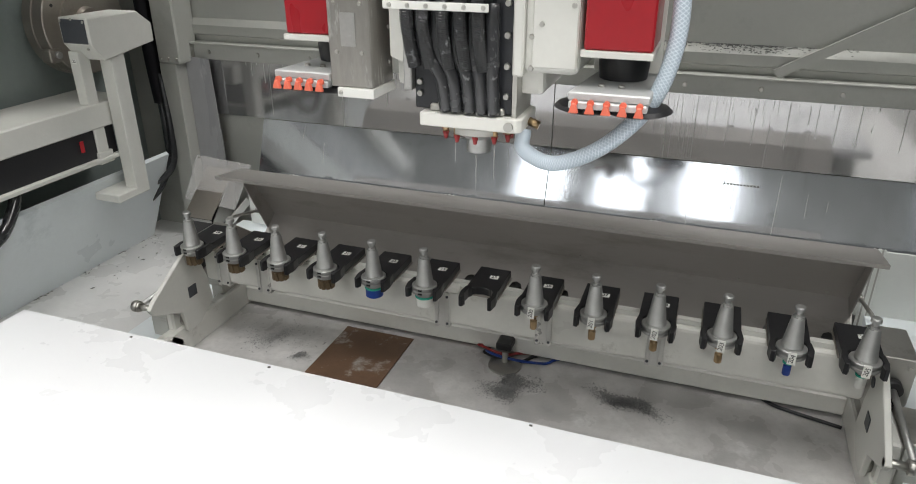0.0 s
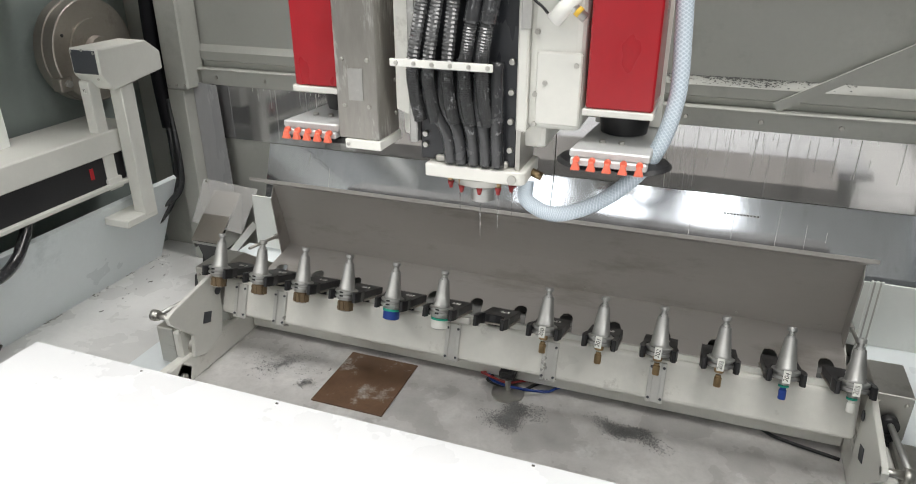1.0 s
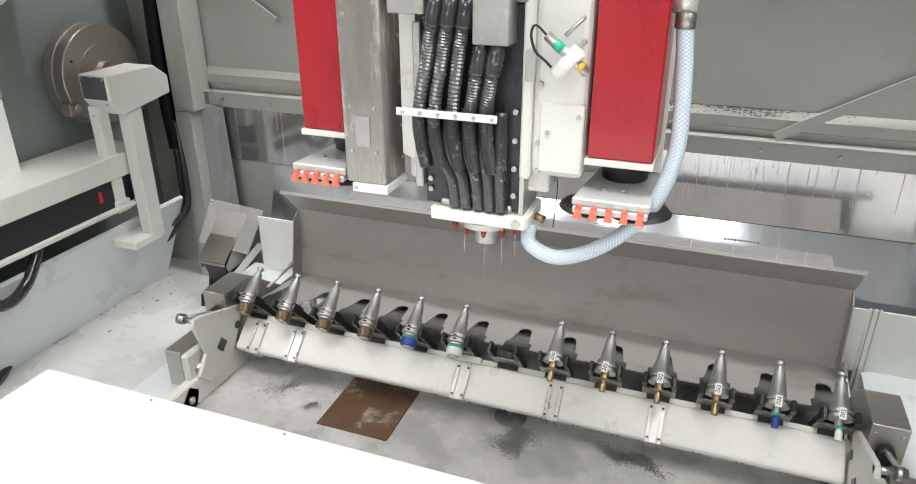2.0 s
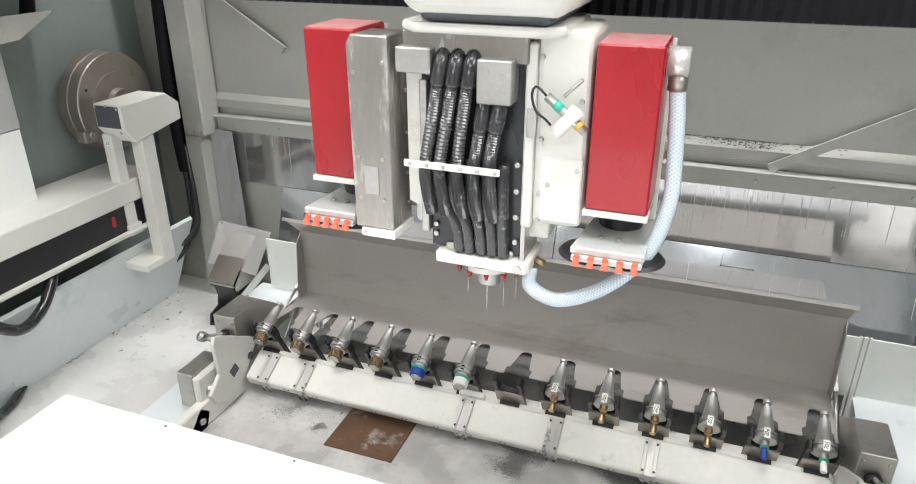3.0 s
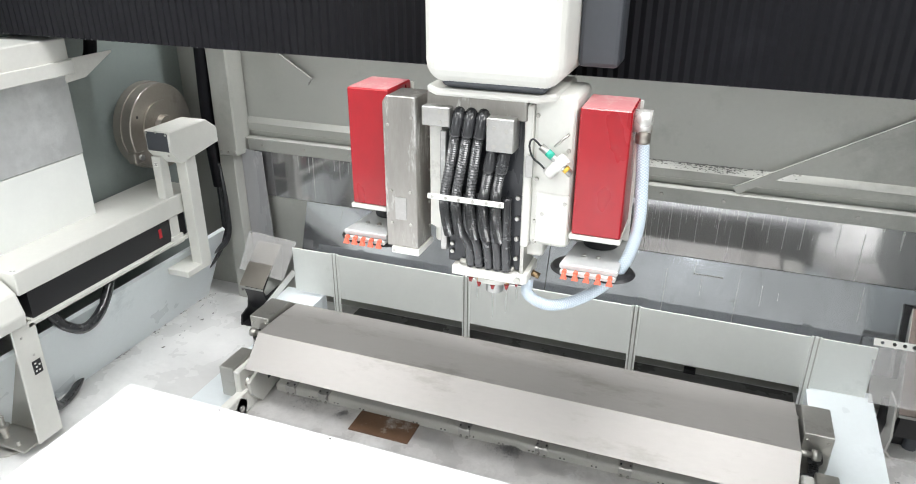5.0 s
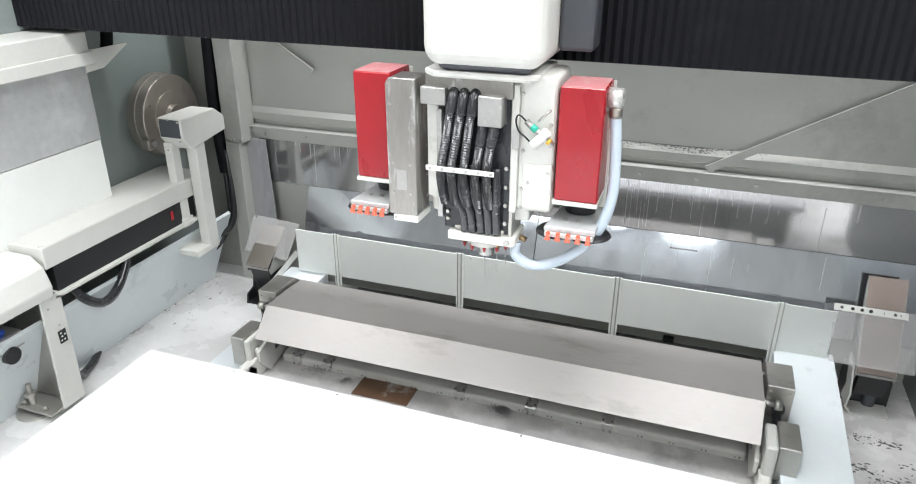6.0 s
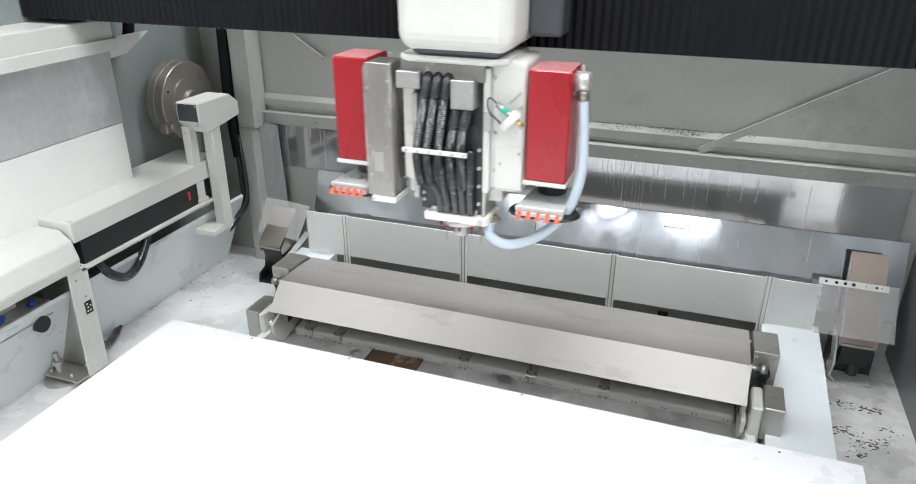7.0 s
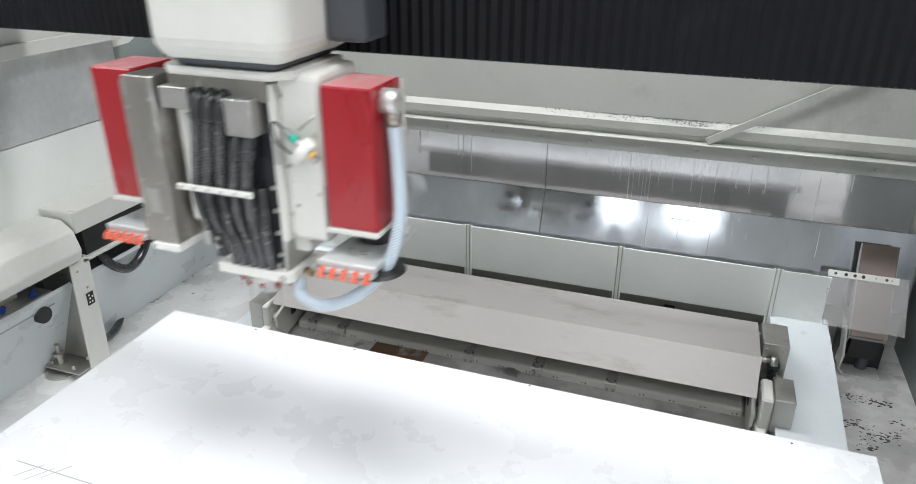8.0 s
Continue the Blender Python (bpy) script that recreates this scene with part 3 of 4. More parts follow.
# ---------- chutes at both ends of the back wall ----------
def chute(x0, x1, top, label, sheet_mat, dy=0.0, dz=0.0):
    """A steel spout that slopes forward and down from the wall, open at its nose."""
    c = thing("chute", ((x0 + x1) / 2, 0.0, 0.0), label, "chute", "chutes at the back wall")
    part("slide", sheet([(-0.062 + dy, 0.165 + dz), (-0.058 + dy, 0.172 + dz), top], x0, x1, 0.003), sheet_mat, c)
    part("nose_lip", sheet([(-0.064 + dy, 0.155 + dz), (-0.0635 + dy, 0.164 + dz)], x0, x1, 0.002), ALU, c)
    # black block stands for the shaded inside of the spout
    part("throat_shade", prism([(-0.055 + dy, 0.155 + dz), (-0.035 + dy * 0.5, 0.06), (0.02, 0.05), (0.03, 0.25)], "x", x0 + 0.012, x1 - 0.012), BLACK, c, "black block for the shade inside the open underside")
    for x in (x0 - 0.003, x1):
        part("cheek", prism([(-0.06 + dy, 0.155 + dz), (-0.05 + dy, 0.13 + dz), (0.02, 0.16), (top[0], top[1] - 0.03), (top[0], top[1])], "x", x, x + 0.003), STEEL, c)
    part("elbow", tube([((x0 + x1) / 2, 0.02, 0.16), ((x0 + x1) / 2 + 0.005, -0.01, 0.12), ((x0 + x1) / 2 + 0.012, -0.012, 0.06), ((x0 + x1) / 2 + 0.012, -0.01, 0.004)], 0.022, 20, 12), DARKBOX, c, "dark plastic drain elbow")
    return c


left_chute = chute(-0.212, -0.095, (0.06, 0.33), "stainless steel drain chute with a clear plastic flap", DISC, -0.04, 0.025)
bm = prism([(-0.255, 0.372), (-0.009, 0.36), (-0.024, 0.222), (-0.25, 0.235)], "y", 0.06, 0.0612)
for v in bm.verts:
    v.co.y += (v.co.z - 0.37) * 0.78
f = part("flap", bm, FILM, left_chute, "hazy clear plastic flap")
f.visible_shadow = False
bolts(left_chute, [(-0.24 + 0.085 * k, 0.06, 0.364 - 0.004 * k) for k in range(3)], "-y", 0.006, 0.006)
part("hook", prism([(-0.12, 0.0), (-0.11, 0.045), (-0.06, 0.06), (-0.04, 0.15), (0.02, 0.15), (0.02, 0.0)], "x", -0.222, -0.214), BLACK, left_chute, "black bent bracket plate")
part("foot", solid(-0.222, -0.13, -0.12, -0.02, 0.0, 0.008, 0.002), BLACK, left_chute)
sv = Vector((0.072, 0.12, 0.118))
part("stay", solid(-0.003, 0.003, -0.013, 0.013, 0, sv.length, m=Matrix.Translation((-0.073, -0.12, 0.126)) @ sv.to_track_quat("Z", "Y").to_matrix().to_4x4()), BRIGHT, left_chute, "flat bright steel stay")

right_chute = chute(2.302, 2.424, (0.105, 0.47), "reddish stainless drain chute with a torn clear plastic flap", COPPER)
f = part("flap", sheet([(-0.088, 0.205), (-0.06, 0.235), (0.045, 0.372)], 2.2, 2.468, 0.0012), FILM, right_chute, "hazy clear plastic flap")
f.visible_shadow = False
part("strap", prism([(2.278, 0.213), (2.284, 0.21), (2.298, 0.085), (2.292, 0.03), (2.31, 0.009), (2.432, 0.011), (2.432, 0.004), (2.306, 0.004), (2.285, 0.028), (2.291, 0.083)], "y", -0.085, -0.005), BRIGHT, right_chute, "bent pale steel strap foot")
# black box, again only for the dark interior behind the spout
part("back_box", solid(2.29, 2.44, 0.0, 0.1, 0.0, 0.12), BLACK, right_chute)
tape = part("tape", sheet([(0.03, 0.352), (0.0445, 0.372)], 2.2, 2.436, 0.002), WHITEPL, right_chute, "torn white tape with dark marks")
for x, w in ((2.225, 0.009), (2.26, 0.01), (2.29, 0.010), (2.318, 0.011), (2.36, 0.004), (2.395, 0.009), (2.412, 0.004)):
    part("mark", rod((x, 0.0365, 0.3625), (x, 0.0345, 0.364), w * 0.6, seg=10), INK if w > 0.0095 else DARKBOX, tape)

rb_ = thing("rubber_block", (1.652, 0.176, 0.0125), "small black rubber block lying on the floor", "block")
part("block", solid(1.630, 1.674, 0.164, 0.188, 0.0125, 0.034, 0.002), BLACK, rb_)

# ---------- back panel behind the rack ----------
bp = thing("back_panel", (1.1, 0.0, 0.0), "pale grey low partition panel with square steel posts", "partition")
part("sheet", solid(0.0, 2.21, 0.0, 0.006, 0.155, 0.358, 0.001), PANEL, bp)
for x in (0.205, 0.786, 1.436, 2.026):
    pst = part("post", solid(x - 0.016, x + 0.016, -0.008, -0.0005, 0.012, 0.367, 0.002), PANEL, bp)
    for dx in (-0.0075, 0.0075):
        part("groove", solid(x + dx - 0.0022, x + dx + 0.0022, -0.0087, -0.0079, 0.014, 0.366), STEEL, pst, "dark profile groove")
        part("end_hole", solid(x + dx - 0.004, x + dx + 0.004, -0.0065, -0.002, 0.3668, 0.3676), BLACK, pst)

# ---------- fixed frame of the tool rack ----------
PY, PZ = -0.58, 0.104
fr = thing("rack_stand", (1.07, -0.4, 0.0), "cream painted low steel frame carrying the tool rack", "frame")
part("rear_tube", solid(0.172, 1.971, -0.306, -0.236, 0.017, 0.074, 0.005), WHITE2, fr)
part("side_tube", solid(0.137, 0.171, -0.98, -0.236, 0.0, 0.088, 0.005), WHITE2, fr)
part("side_tube", solid(1.972, 2.006, -0.98, -0.236, 0.0, 0.088, 0.005), WHITE2, fr)
for x in (1.085,):
    part("levelling_foot", lathe(bmesh.new(), [(0.048, 0), (0.048, 0.006), (0.035, 0.013), (0.009, 0.016), (0.009, 0.05)], (x, -0.36, 0.003)), STEEL, fr)
part("cable_clamp", solid(1.055, 1.10, -0.36, -0.307, 0.05, 0.074, 0.004), BLACK, fr)
for sgn in (-1, 1):
    lo, hi, wl, wh = (0.075, 0.134, 0.135, 0.160) if sgn < 0 else (2.012, 2.075, 1.976, 2.011)
    zt = 0.178 if sgn < 0 else 0.20
    part("bearing_box", solid(lo, hi, PY - 0.045, PY + 0.09, 0.055 if sgn < 0 else 0.075, zt, 0.003), STEEL, fr, "stainless sheet box over the bearing")
    part("bearing_plate", solid(wl, wh, PY - 0.05, PY + 0.075, 0.0, zt - 0.004, 0.006), WHITE, fr)
    part("shaft", rod((wl, PY, PZ), (wh + 0.02 if sgn < 0 else wl - 0.02, PY, PZ), 0.024, seg=20), STEEL, fr, "dark steel pivot shaft")
    xl = wh + 0.001 if sgn < 0 else wl - 0.011
    part("link", prism([(PY - 0.10, 0.0), (PY - 0.05, 0.0), (PY - 0.03, 0.05), (PY - 0.07, 0.085), (PY - 0.115, 0.04)], "x", xl, xl + 0.01, 0.003), WHITE, fr)
    part("nut", rod((xl + 0.01, PY - 0.075, 0.04), (xl + 0.02, PY - 0.075, 0.04), 0.012, seg=6), STEEL, fr)

PORTS = []
for sgn in (-1, 1):
    x0, x1 = (0.098, 0.178) if sgn < 0 else (1.97, 2.05)
    zb = 0.135
    wb = thing("cylinder_box", ((x0 + x1) / 2, -0.33, zb), "wedge shaped stainless box housing a small pneumatic cylinder", "housing", "cylinder boxes of the rack")
    part("box", prism([(-0.45, 0.18), (-0.43, 0.135), (-0.15, 0.135), (-0.15, 0.18), (-0.31, 0.295), (-0.45, 0.295)], "x", x0, x1, 0.002), STEEL, wb)
    xp = x0 + 0.04
    part("port", rod((xp, -0.452, 0.225), (xp, -0.475, 0.225), 0.02), BLACK, wb, "black rubber bellows port")
    PORTS.append((xp, -0.44, 0.225))
    part("rubber_gaiter", tube([(xp, -0.462, 0.212), (xp, -0.485, 0.185), (xp, -0.50, 0.15), (xp, -0.505, 0.105)], 0.015, 36, 12, 0.2), BLACK, wb, "black ribbed rubber gaiter")
    bolts(wb, [(x0 + 0.012, -0.45, 0.272), (x1 - 0.012, -0.45, 0.272)], "-y", 0.006, 0.006)
    if sgn < 0:
        part("stand", solid(x0 + 0.02, x1 - 0.02, -0.40, -0.25, 0.02, 0.1345), STEEL, wb)

# ---------- slab in front ----------
slab = thing("stone_slab", (1.1, -2.2, 0.27), "bright white polished quartz slab lying on the cutting table", "slab")
part("stone", solid(0.005, 2.225, -3.55, -0.94, 0.27, 0.30, 0.002), SLAB, slab)
part("pencil_mark", solid(0.14, 0.62, -1.705, -1.702, 0.3002, 0.3006), PENCIL, slab, "thin grey pencil line")
for x, y in ((0.2, -1.72), (0.235, -1.72), (0.27, -1.7)):
    part("pencil_mark", solid(-0.035, 0.035, -0.001, 0.001, 0, 0.0004, m=Matrix.Translation((x, y, 0.3002)) @ Matrix.Rotation(radians(55), 4, "Z")), PENCIL, slab, "short grey pencil stroke")
for x, y in ((0.35, -0.955), (0.72, -0.952), (1.3, -0.95), (2.02, -0.96)):
    part("grit_speck", solid(x - 0.003, x + 0.003, y - 0.002, y + 0.002, 0.3001, 0.3016), SLUDGE, slab, "dark speck of grit")
tb = thing("cutting_table", (1.1, -2.2, 0.0), "grey cutting table under the slab", "table")
part("table_body", solid(0.05, 2.18, -3.5, -1.02, 0.002, 0.268, 0.004), CONCRETE, tb)

# ---------- things on the floor ----------
pl = thing("floor_plate", (0.67, -0.45, 0.0), "rusty brown sheet metal plate with white slurry smears on the floor", "plate")
part("sheet", solid(0.557, 0.783, -0.584, -0.322, 0.0035, 0.008, 0.001), RUST, pl)


def swarf(cx, cy, rx, ry, tilt, n, seed):
    rnd = random.Random(seed)
    bm = bmesh.new()
    for _ in range(n):
        u, a = min(1.3, abs(rnd.gauss(0, 0.55))), rnd.random() * 6.283
        px, py = rx * u * math.cos(a), ry * u * math.sin(a)
        py += 0.5 * ry * math.sin(4.5 * px / rx) * (0.6 + 0.4 * rnd.random())
        px, py = cx + px * math.cos(tilt) - py * math.sin(tilt), cy + px * math.sin(tilt) + py * math.cos(tilt)
        z = 0.0035 + max(0, 0.016 * (1 - u)) * rnd.random()
        s = 0.0011 + 0.0015 * rnd.random()
        vs = [bm.verts.new((px + s * rnd.uniform(-1.6, 1.6), py + s * rnd.uniform(-1.6, 1.6), z + s * rnd.random() * 1.5)) for _ in range(4)]
        for t in ((0, 1, 2), (0, 2, 3), (0, 3, 1), (1, 3, 2)):
            bm.faces.new([vs[k] for k in t])
    o = new("swarf_pile", mesh_of("swarf_pile", bm, SWARF))
    return tagged(o, "small heap of dark grey metal swarf on the floor", "swarf", kind="stuff")


swarf(1.125, -0.455, 0.075, 0.05, 0.7, 4200, 1)
swarf(1.44, -0.42, 0.10, 0.03, -0.25, 3600, 2)
swarf(0.38, -0.45, 0.12, 0.07, 0.2, 900, 3)
swarf(0.50, -0.52, 0.035, 0.02, 0.2, 250, 4)

fh = thing("floor_hoses", (1.12, -0.37, 0.0), "thin red and blue pneumatic hoses along the floor", "hose")
part("hose", tube([(0.6, -0.27, 0.008), (0.96, -0.275, 0.008), (1.03, -0.345, 0.03), (1.1, -0.36, 0.03), (1.19, -0.325, 0.012), (1.3, -0.27, 0.008), (1.9, -0.26, 0.008)], 0.004, 60, 8), BLUE, fh, "blue hose")
part("hose", tube([(0.3, -0.26, 0.008), (0.93, -0.28, 0.008), (1.0, -0.335, 0.04), (1.08, -0.35, 0.035), (1.15, -0.28, 0.008), (1.4, -0.262, 0.008)], 0.004, 60, 8), REDPL, fh, "red hose")
part("hose", tube([(0.2, -0.25, 0.008), (0.94, -0.265, 0.008), (1.02, -0.34, 0.02), (1.12, -0.34, 0.012), (1.22, -0.27, 0.008), (1.7, -0.265, 0.008), (1.82, -0.31, 0.009), (1.965, -0.345, 0.009)], 0.005, 60, 8), BLACK, fh, "black hose")

# ---------- swivelling tool rack ----------
X0, PITCH, ZF = 0.232, 0.14, 0.242
rack = thing("tool_rack", (1.07, PY, PZ), "cream painted swivelling beam with black tool grippers", "tool rack")


def R(x0, x1, y0, y1, z0, z1, **kw):
    return solid(x0, x1, PY + y0, PY + y1, PZ + z0, PZ + z1, **kw)


BY0, BY1, BZ0, BZ1 = 0.078, 0.122, 0.095, 0.207
part("beam", R(0.192, 1.95, BY0, BY1, BZ0, BZ1, bev=0.012, seg=3), WHITE2, rack)
for k in range(16):
    hx = 0.34 + 0.105 * k
    for dx in (0.0, 0.014):
        p = Vector((hx + dx, PY + (BY0 + BY1) / 2, PZ + BZ0 - 0.0002))
        part("hole", cyl(bmesh.new(), p, p + Vector((0, 0, -0.001)), 0.0028, seg=8), BLACK, rack)
part("ledge", R(0.192, 1.95, BY0 + 0.012, BY0 + 0.03, BZ1 + 0.0005, BZ1 + 0.014), WHITE, rack)
for x, pad in ((0.262, 0), (0.4, 0), (0.95, 1), (1.222, 0), (1.495, 0)):
    b = part("bracket", R(x - 0.021, x + 0.021, BY0 - 0.0045, BY0 - 0.001, BZ0 - 0.0045, BZ1 - 0.012, bev=0.001), BRIGHT, rack, "folded bright steel bracket")
    for dx in (-0.015, 0.015):
        part("rail", R(x + dx - 0.0055, x + dx + 0.0055, BY0 - 0.0085, BY0 - 0.0046, BZ0 - 0.0045, BZ1 - 0.012, bev=0.001), BRIGHT, b)
        for dz in (0.008, 0.088):
            p = Vector((x + dx, PY + BY0 - 0.0085, PZ + BZ0 + dz))
            part("screw", cyl(bmesh.new(), p, p + Vector((0, -0.0025, 0)), 0.0036, seg=8), DARKBOX, b)
    foot = part("bracket_foot", R(x - 0.021, x + 0.021, BY0 - 0.001, BY1 - 0.004, BZ0 - 0.0045, BZ0 - 0.0005, bev=0.001), BRIGHT, rack)
    for dx in (-0.011, 0.011):
        part("slot", R(x + dx - 0.003, x + dx + 0.003, BY0 + 0.022, BY0 + 0.062, BZ0 - 0.0056, BZ0 - 0.0046), BLACK, foot)
        p = Vector((x + dx, PY + BY0 + 0.028, PZ + BZ0 - 0.0057))
        part("screw", cyl(bmesh.new(), p, p + Vector((0, 0, -0.003)), 0.006, seg=8), STEEL, foot)
    if pad:
        part("pad", R(x - 0.034, x + 0.046, BY0 - 0.016, BY0 + 0.01, BZ1 - 0.006, BZ1 + 0.012, bev=0.002), WHITE2, rack)
for sgn, xa in ((-1, 0.174), (1, 1.954)):
    pts = [(-0.02, -0.03), (0.03, -0.03), (0.10, 0.02), (0.09, 0.10), (0.05, 0.215), (0.03, 0.222), (-0.13, 0.128), (-0.152, 0.108), (-0.14, 0.088), (-0.035, 0.04)]
    sp = part("side_plate", prism([(PY + a, PZ + b) for a, b in pts], "x", xa, xa + 0.014, 0.002), WHITE, rack, "cream painted triangular side plate")
    xs = xa + 0.0142 if sgn < 0 else xa - 0.0022
    part("window", solid(xs, xs + 0.002, PY + 0.0, PY + 0.035, PZ + 0.07, PZ + 0.105, bev=0.0008), DARKBOX, sp, "square cut-out in the plate")
    part("hole", rod((xs, PY + 0.055, PZ + 0.165), (xs + 0.002, PY + 0.055, PZ + 0.165), 0.013), DARKBOX, sp)
    x_in, x_out = (xa + 0.012, xa - 0.034) if sgn < 0 else (xa, xa + 0.042)
    part("pin", rod((x_in, PY - 0.138, PZ + 0.108), (x_out, PY - 0.138, PZ + 0.108), 0.009), STEEL, sp)
    part("rod_end", rod((x_out, PY - 0.138, PZ + 0.108), (x_out + 0.016 * sgn, PY - 0.138, PZ + 0.108), 0.016, seg=20), STEEL, sp, "round steel rod end")

NUMBERS = ["19", "20", "21", "22", "23", "24", "25", "26", "27", "28", "29", "30", "31"]
for k in range(13):
    x = X0 + PITCH * k
    y = PY
    zt = PZ + ZF + 0.004
    bm = prism([(x - 0.041, y + 0.028), (x - 0.041, y + 0.15), (x + 0.041, y + 0.15), (x + 0.041, y + 0.028), (x + 0.024, y + 0.028), (x + 0.016, y + 0.034), (x, y + 0.038), (x - 0.016, y + 0.034), (x - 0.024, y + 0.028)], "z", zt - 0.02, zt, 0.0015)
    for s in (-1, 1):
        arm = [(s * 0.041, 0.03), (s * 0.045, 0.0), (s * 0.041, -0.028), (s * 0.033, -0.03), (s * 0.028, -0.018), (s * 0.0335, -0.006), (s * 0.031, 0.018), (s * 0.024, 0.03)]
        q = prism([(x + a, y + b) for a, b in arm], "z", zt - 0.024, zt + 0.004, 0.0012)
        me = bpy.data.meshes.new("tmp")
        q.to_mesh(me)
        q.free()
        bm.from_mesh(me)
        bpy.data.meshes.remove(me)
    g = part("gripper", bm, BLACK, rack, "black plastic fork gripper")
    t = part("number_label", solid(x + 0.0, x + 0.022, y + 0.09, y + 0.107, zt + 0.0003, zt + 0.0012), WHITEPL, g, "white sticker with a number")
    writing("number", NUMBERS[k], 0.0145, pose(x + 0.011, y + 0.0985, zt + 0.0014), t)
    part("base_plate", solid(x - 0.043, x + 0.043, y + 0.034, y + 0.152, zt - 0.0255, zt - 0.0206, 0.001), DISC, rack, "dull steel base plate")
    part("gripper_foot", solid(x - 0.03, x + 0.03, y + 0.084, y + 0.138, PZ + BZ1, zt - 0.026), BLACK, g)

# ---------- tools in the rack ----------
TOOLS = []


def tool(k, kind, note):
    x = X0 + PITCH * k
    at = (x, PY, PZ + ZF)
    label, mat_tip = {
        "crown": ("steel taper tool holder with a dark segmented core bit", BRONZE),
        "blue": ("steel taper tool holder with a thick blue resin wheel", BLUE),
        "white": ("steel taper tool holder with a thick white wheel and green ring", WHITEPL),
        "pin": ("steel taper tool holder with a slim brass finger bit", BRASS),
        "bluepin": ("steel taper tool holder with a slim blue finger bit", BLUE),
        "whitepin": ("steel taper tool holder with a slim white finger bit", WHITEPL)}[kind]
    o = thing("tool_holder", at, label, "tool", "tools in the rack")
    TOOLS.append((o, Vector((x - 1.07, 0, ZF))))
    part("taper", lathe(bmesh.new(), [(0.0225, 0.0085), (0.0225, 0.014), (0.0218, 0.015), (0.0128, 0.082)], at, 24), TOOLSTEEL, o)
    part("flange", lathe(bmesh.new(), [(0.0285, -0.012), (0.0315, -0.010), (0.0315, -0.004), (0.027, -0.002), (0.027, 0.001), (0.0315, 0.003), (0.0315, 0.008), (0.0295, 0.0095)], at, 28), TOOLSTEEL, o)
    part("pull_stud", lathe(bmesh.new(), [(0.0095, 0.0822), (0.0095, 0.088), (0.0065, 0.0885), (0.0065, 0.095), (0.0108, 0.097), (0.0108, 0.104), (0.009, 0.1065)], at, 16), TOOLSTEEL, o)
    if kind in ("pin", "bluepin", "whitepin"):
        part("collet", lathe(bmesh.new(), [(0.009, -0.028), (0.011, -0.026), (0.011, -0.0122)], at, 14), BRASS if kind == "pin" else TOOLSTEEL, o)
        if kind != "pin":
            part("ring", lathe(bmesh.new(), [(0.0105, -0.033), (0.0115, -0.032), (0.0115, -0.029), (0.0105, -0.0282)], at, 16), GREEN, o, "green plastic ring")
        part("bit", lathe(bmesh.new(), [(0.0075, -0.062), (0.0085, -0.060), (0.0085, -0.040), (0.0065, -0.038), (0.0065, -0.0335)], at, 14), mat_tip, o)
        plate = part("name_strip", solid(x - 0.008, x + 0.008, PY - 0.0335, PY - 0.031, at[2] - 0.017, at[2] + 0.012, bev=0.0005), WHITEPL, o, "white strip with handwritten number")
        writing("number", note, 0.014, Matrix.Translation((x, PY - 0.0338, at[2] - 0.0025)) @ pose(0, 0, 0, 90, 0, 0) @ pose(0, 0, 0, 0, 0, 80), plate)
    else:
        part("adapter", lathe(bmesh.new(), [(0.021, -0.02), (0.024, -0.018), (0.024, -0.0122)], at, 20), TOOLSTEEL, o)
        if kind in ("blue", "white"):
            part("ring", lathe(bmesh.new(), [(0.0235, -0.0255), (0.0245, -0.0245), (0.0245, -0.0215), (0.0235, -0.0202)], at, 20), GREEN, o, "green plastic ring")
            part("wheel", lathe(bmesh.new(), [(0.0215, -0.048), (0.0225, -0.047), (0.0225, -0.0258)], at, 24), mat_tip, o)
        else:
            core = part("core_bit", lathe(bmesh.new(), [(0.0185, -0.047), (0.0185, -0.0202)], at, 20), mat_tip, o)
            for j in range(10):
                an = 2 * math.pi * j / 10
                part("segment", solid(-0.0045, 0.0045, -0.0025, 0.0025, -0.012, 0.012, m=Matrix.Translation((at[0] + 0.0192 * math.sin(an), at[1] + 0.0192 * math.cos(an), at[2] - 0.036)) @ Matrix.Rotation(-an, 4, "Z") @ Matrix.Rotation(0.2, 4, "Y")), mat_tip, core)
        part("end_cap", lathe(bmesh.new(), [(0.004, -0.0515), (0.016, -0.051), (0.016, -0.0482)], at, 20), TOOLSTEEL, o)
        for j, zz in enumerate((0.006, -0.004)):
            part("mark", solid(x - 0.005, x + 0.005, PY - 0.0325, PY - 0.0305, at[2] + zz - 0.003, at[2] + zz + 0.001), INK, o, "black ink mark")
    return o


for k in range(4):
    tool(k, "crown", "")
tool(4, "blue", "")
tool(5, "white", "")
for k, note in ((7, "200"), (8, "201"), (9, "202"), (10, "203")):
    tool(k, "pin", note)
tool(11, "bluepin", "204")
tool(12, "whitepin", "205")

# ---------- folding cover of the rack ----------
CY, CZ, CREF = -0.20, 0.10, 7.0
cover = thing("rack_cover", (1.07, CY, CZ), "stained stainless bent sheet cover hinged over the tool rack", "cover")
XL, XR = 0.185, 1.96
SEAM, BEND, TOP, EDGE = (0.162, 0.092), (0.1535, 0.338), (0.052, 0.427), (-0.09, 0.088)


def cw(*ps):
    return [(CY + a, CZ + b) for a, b in ps]


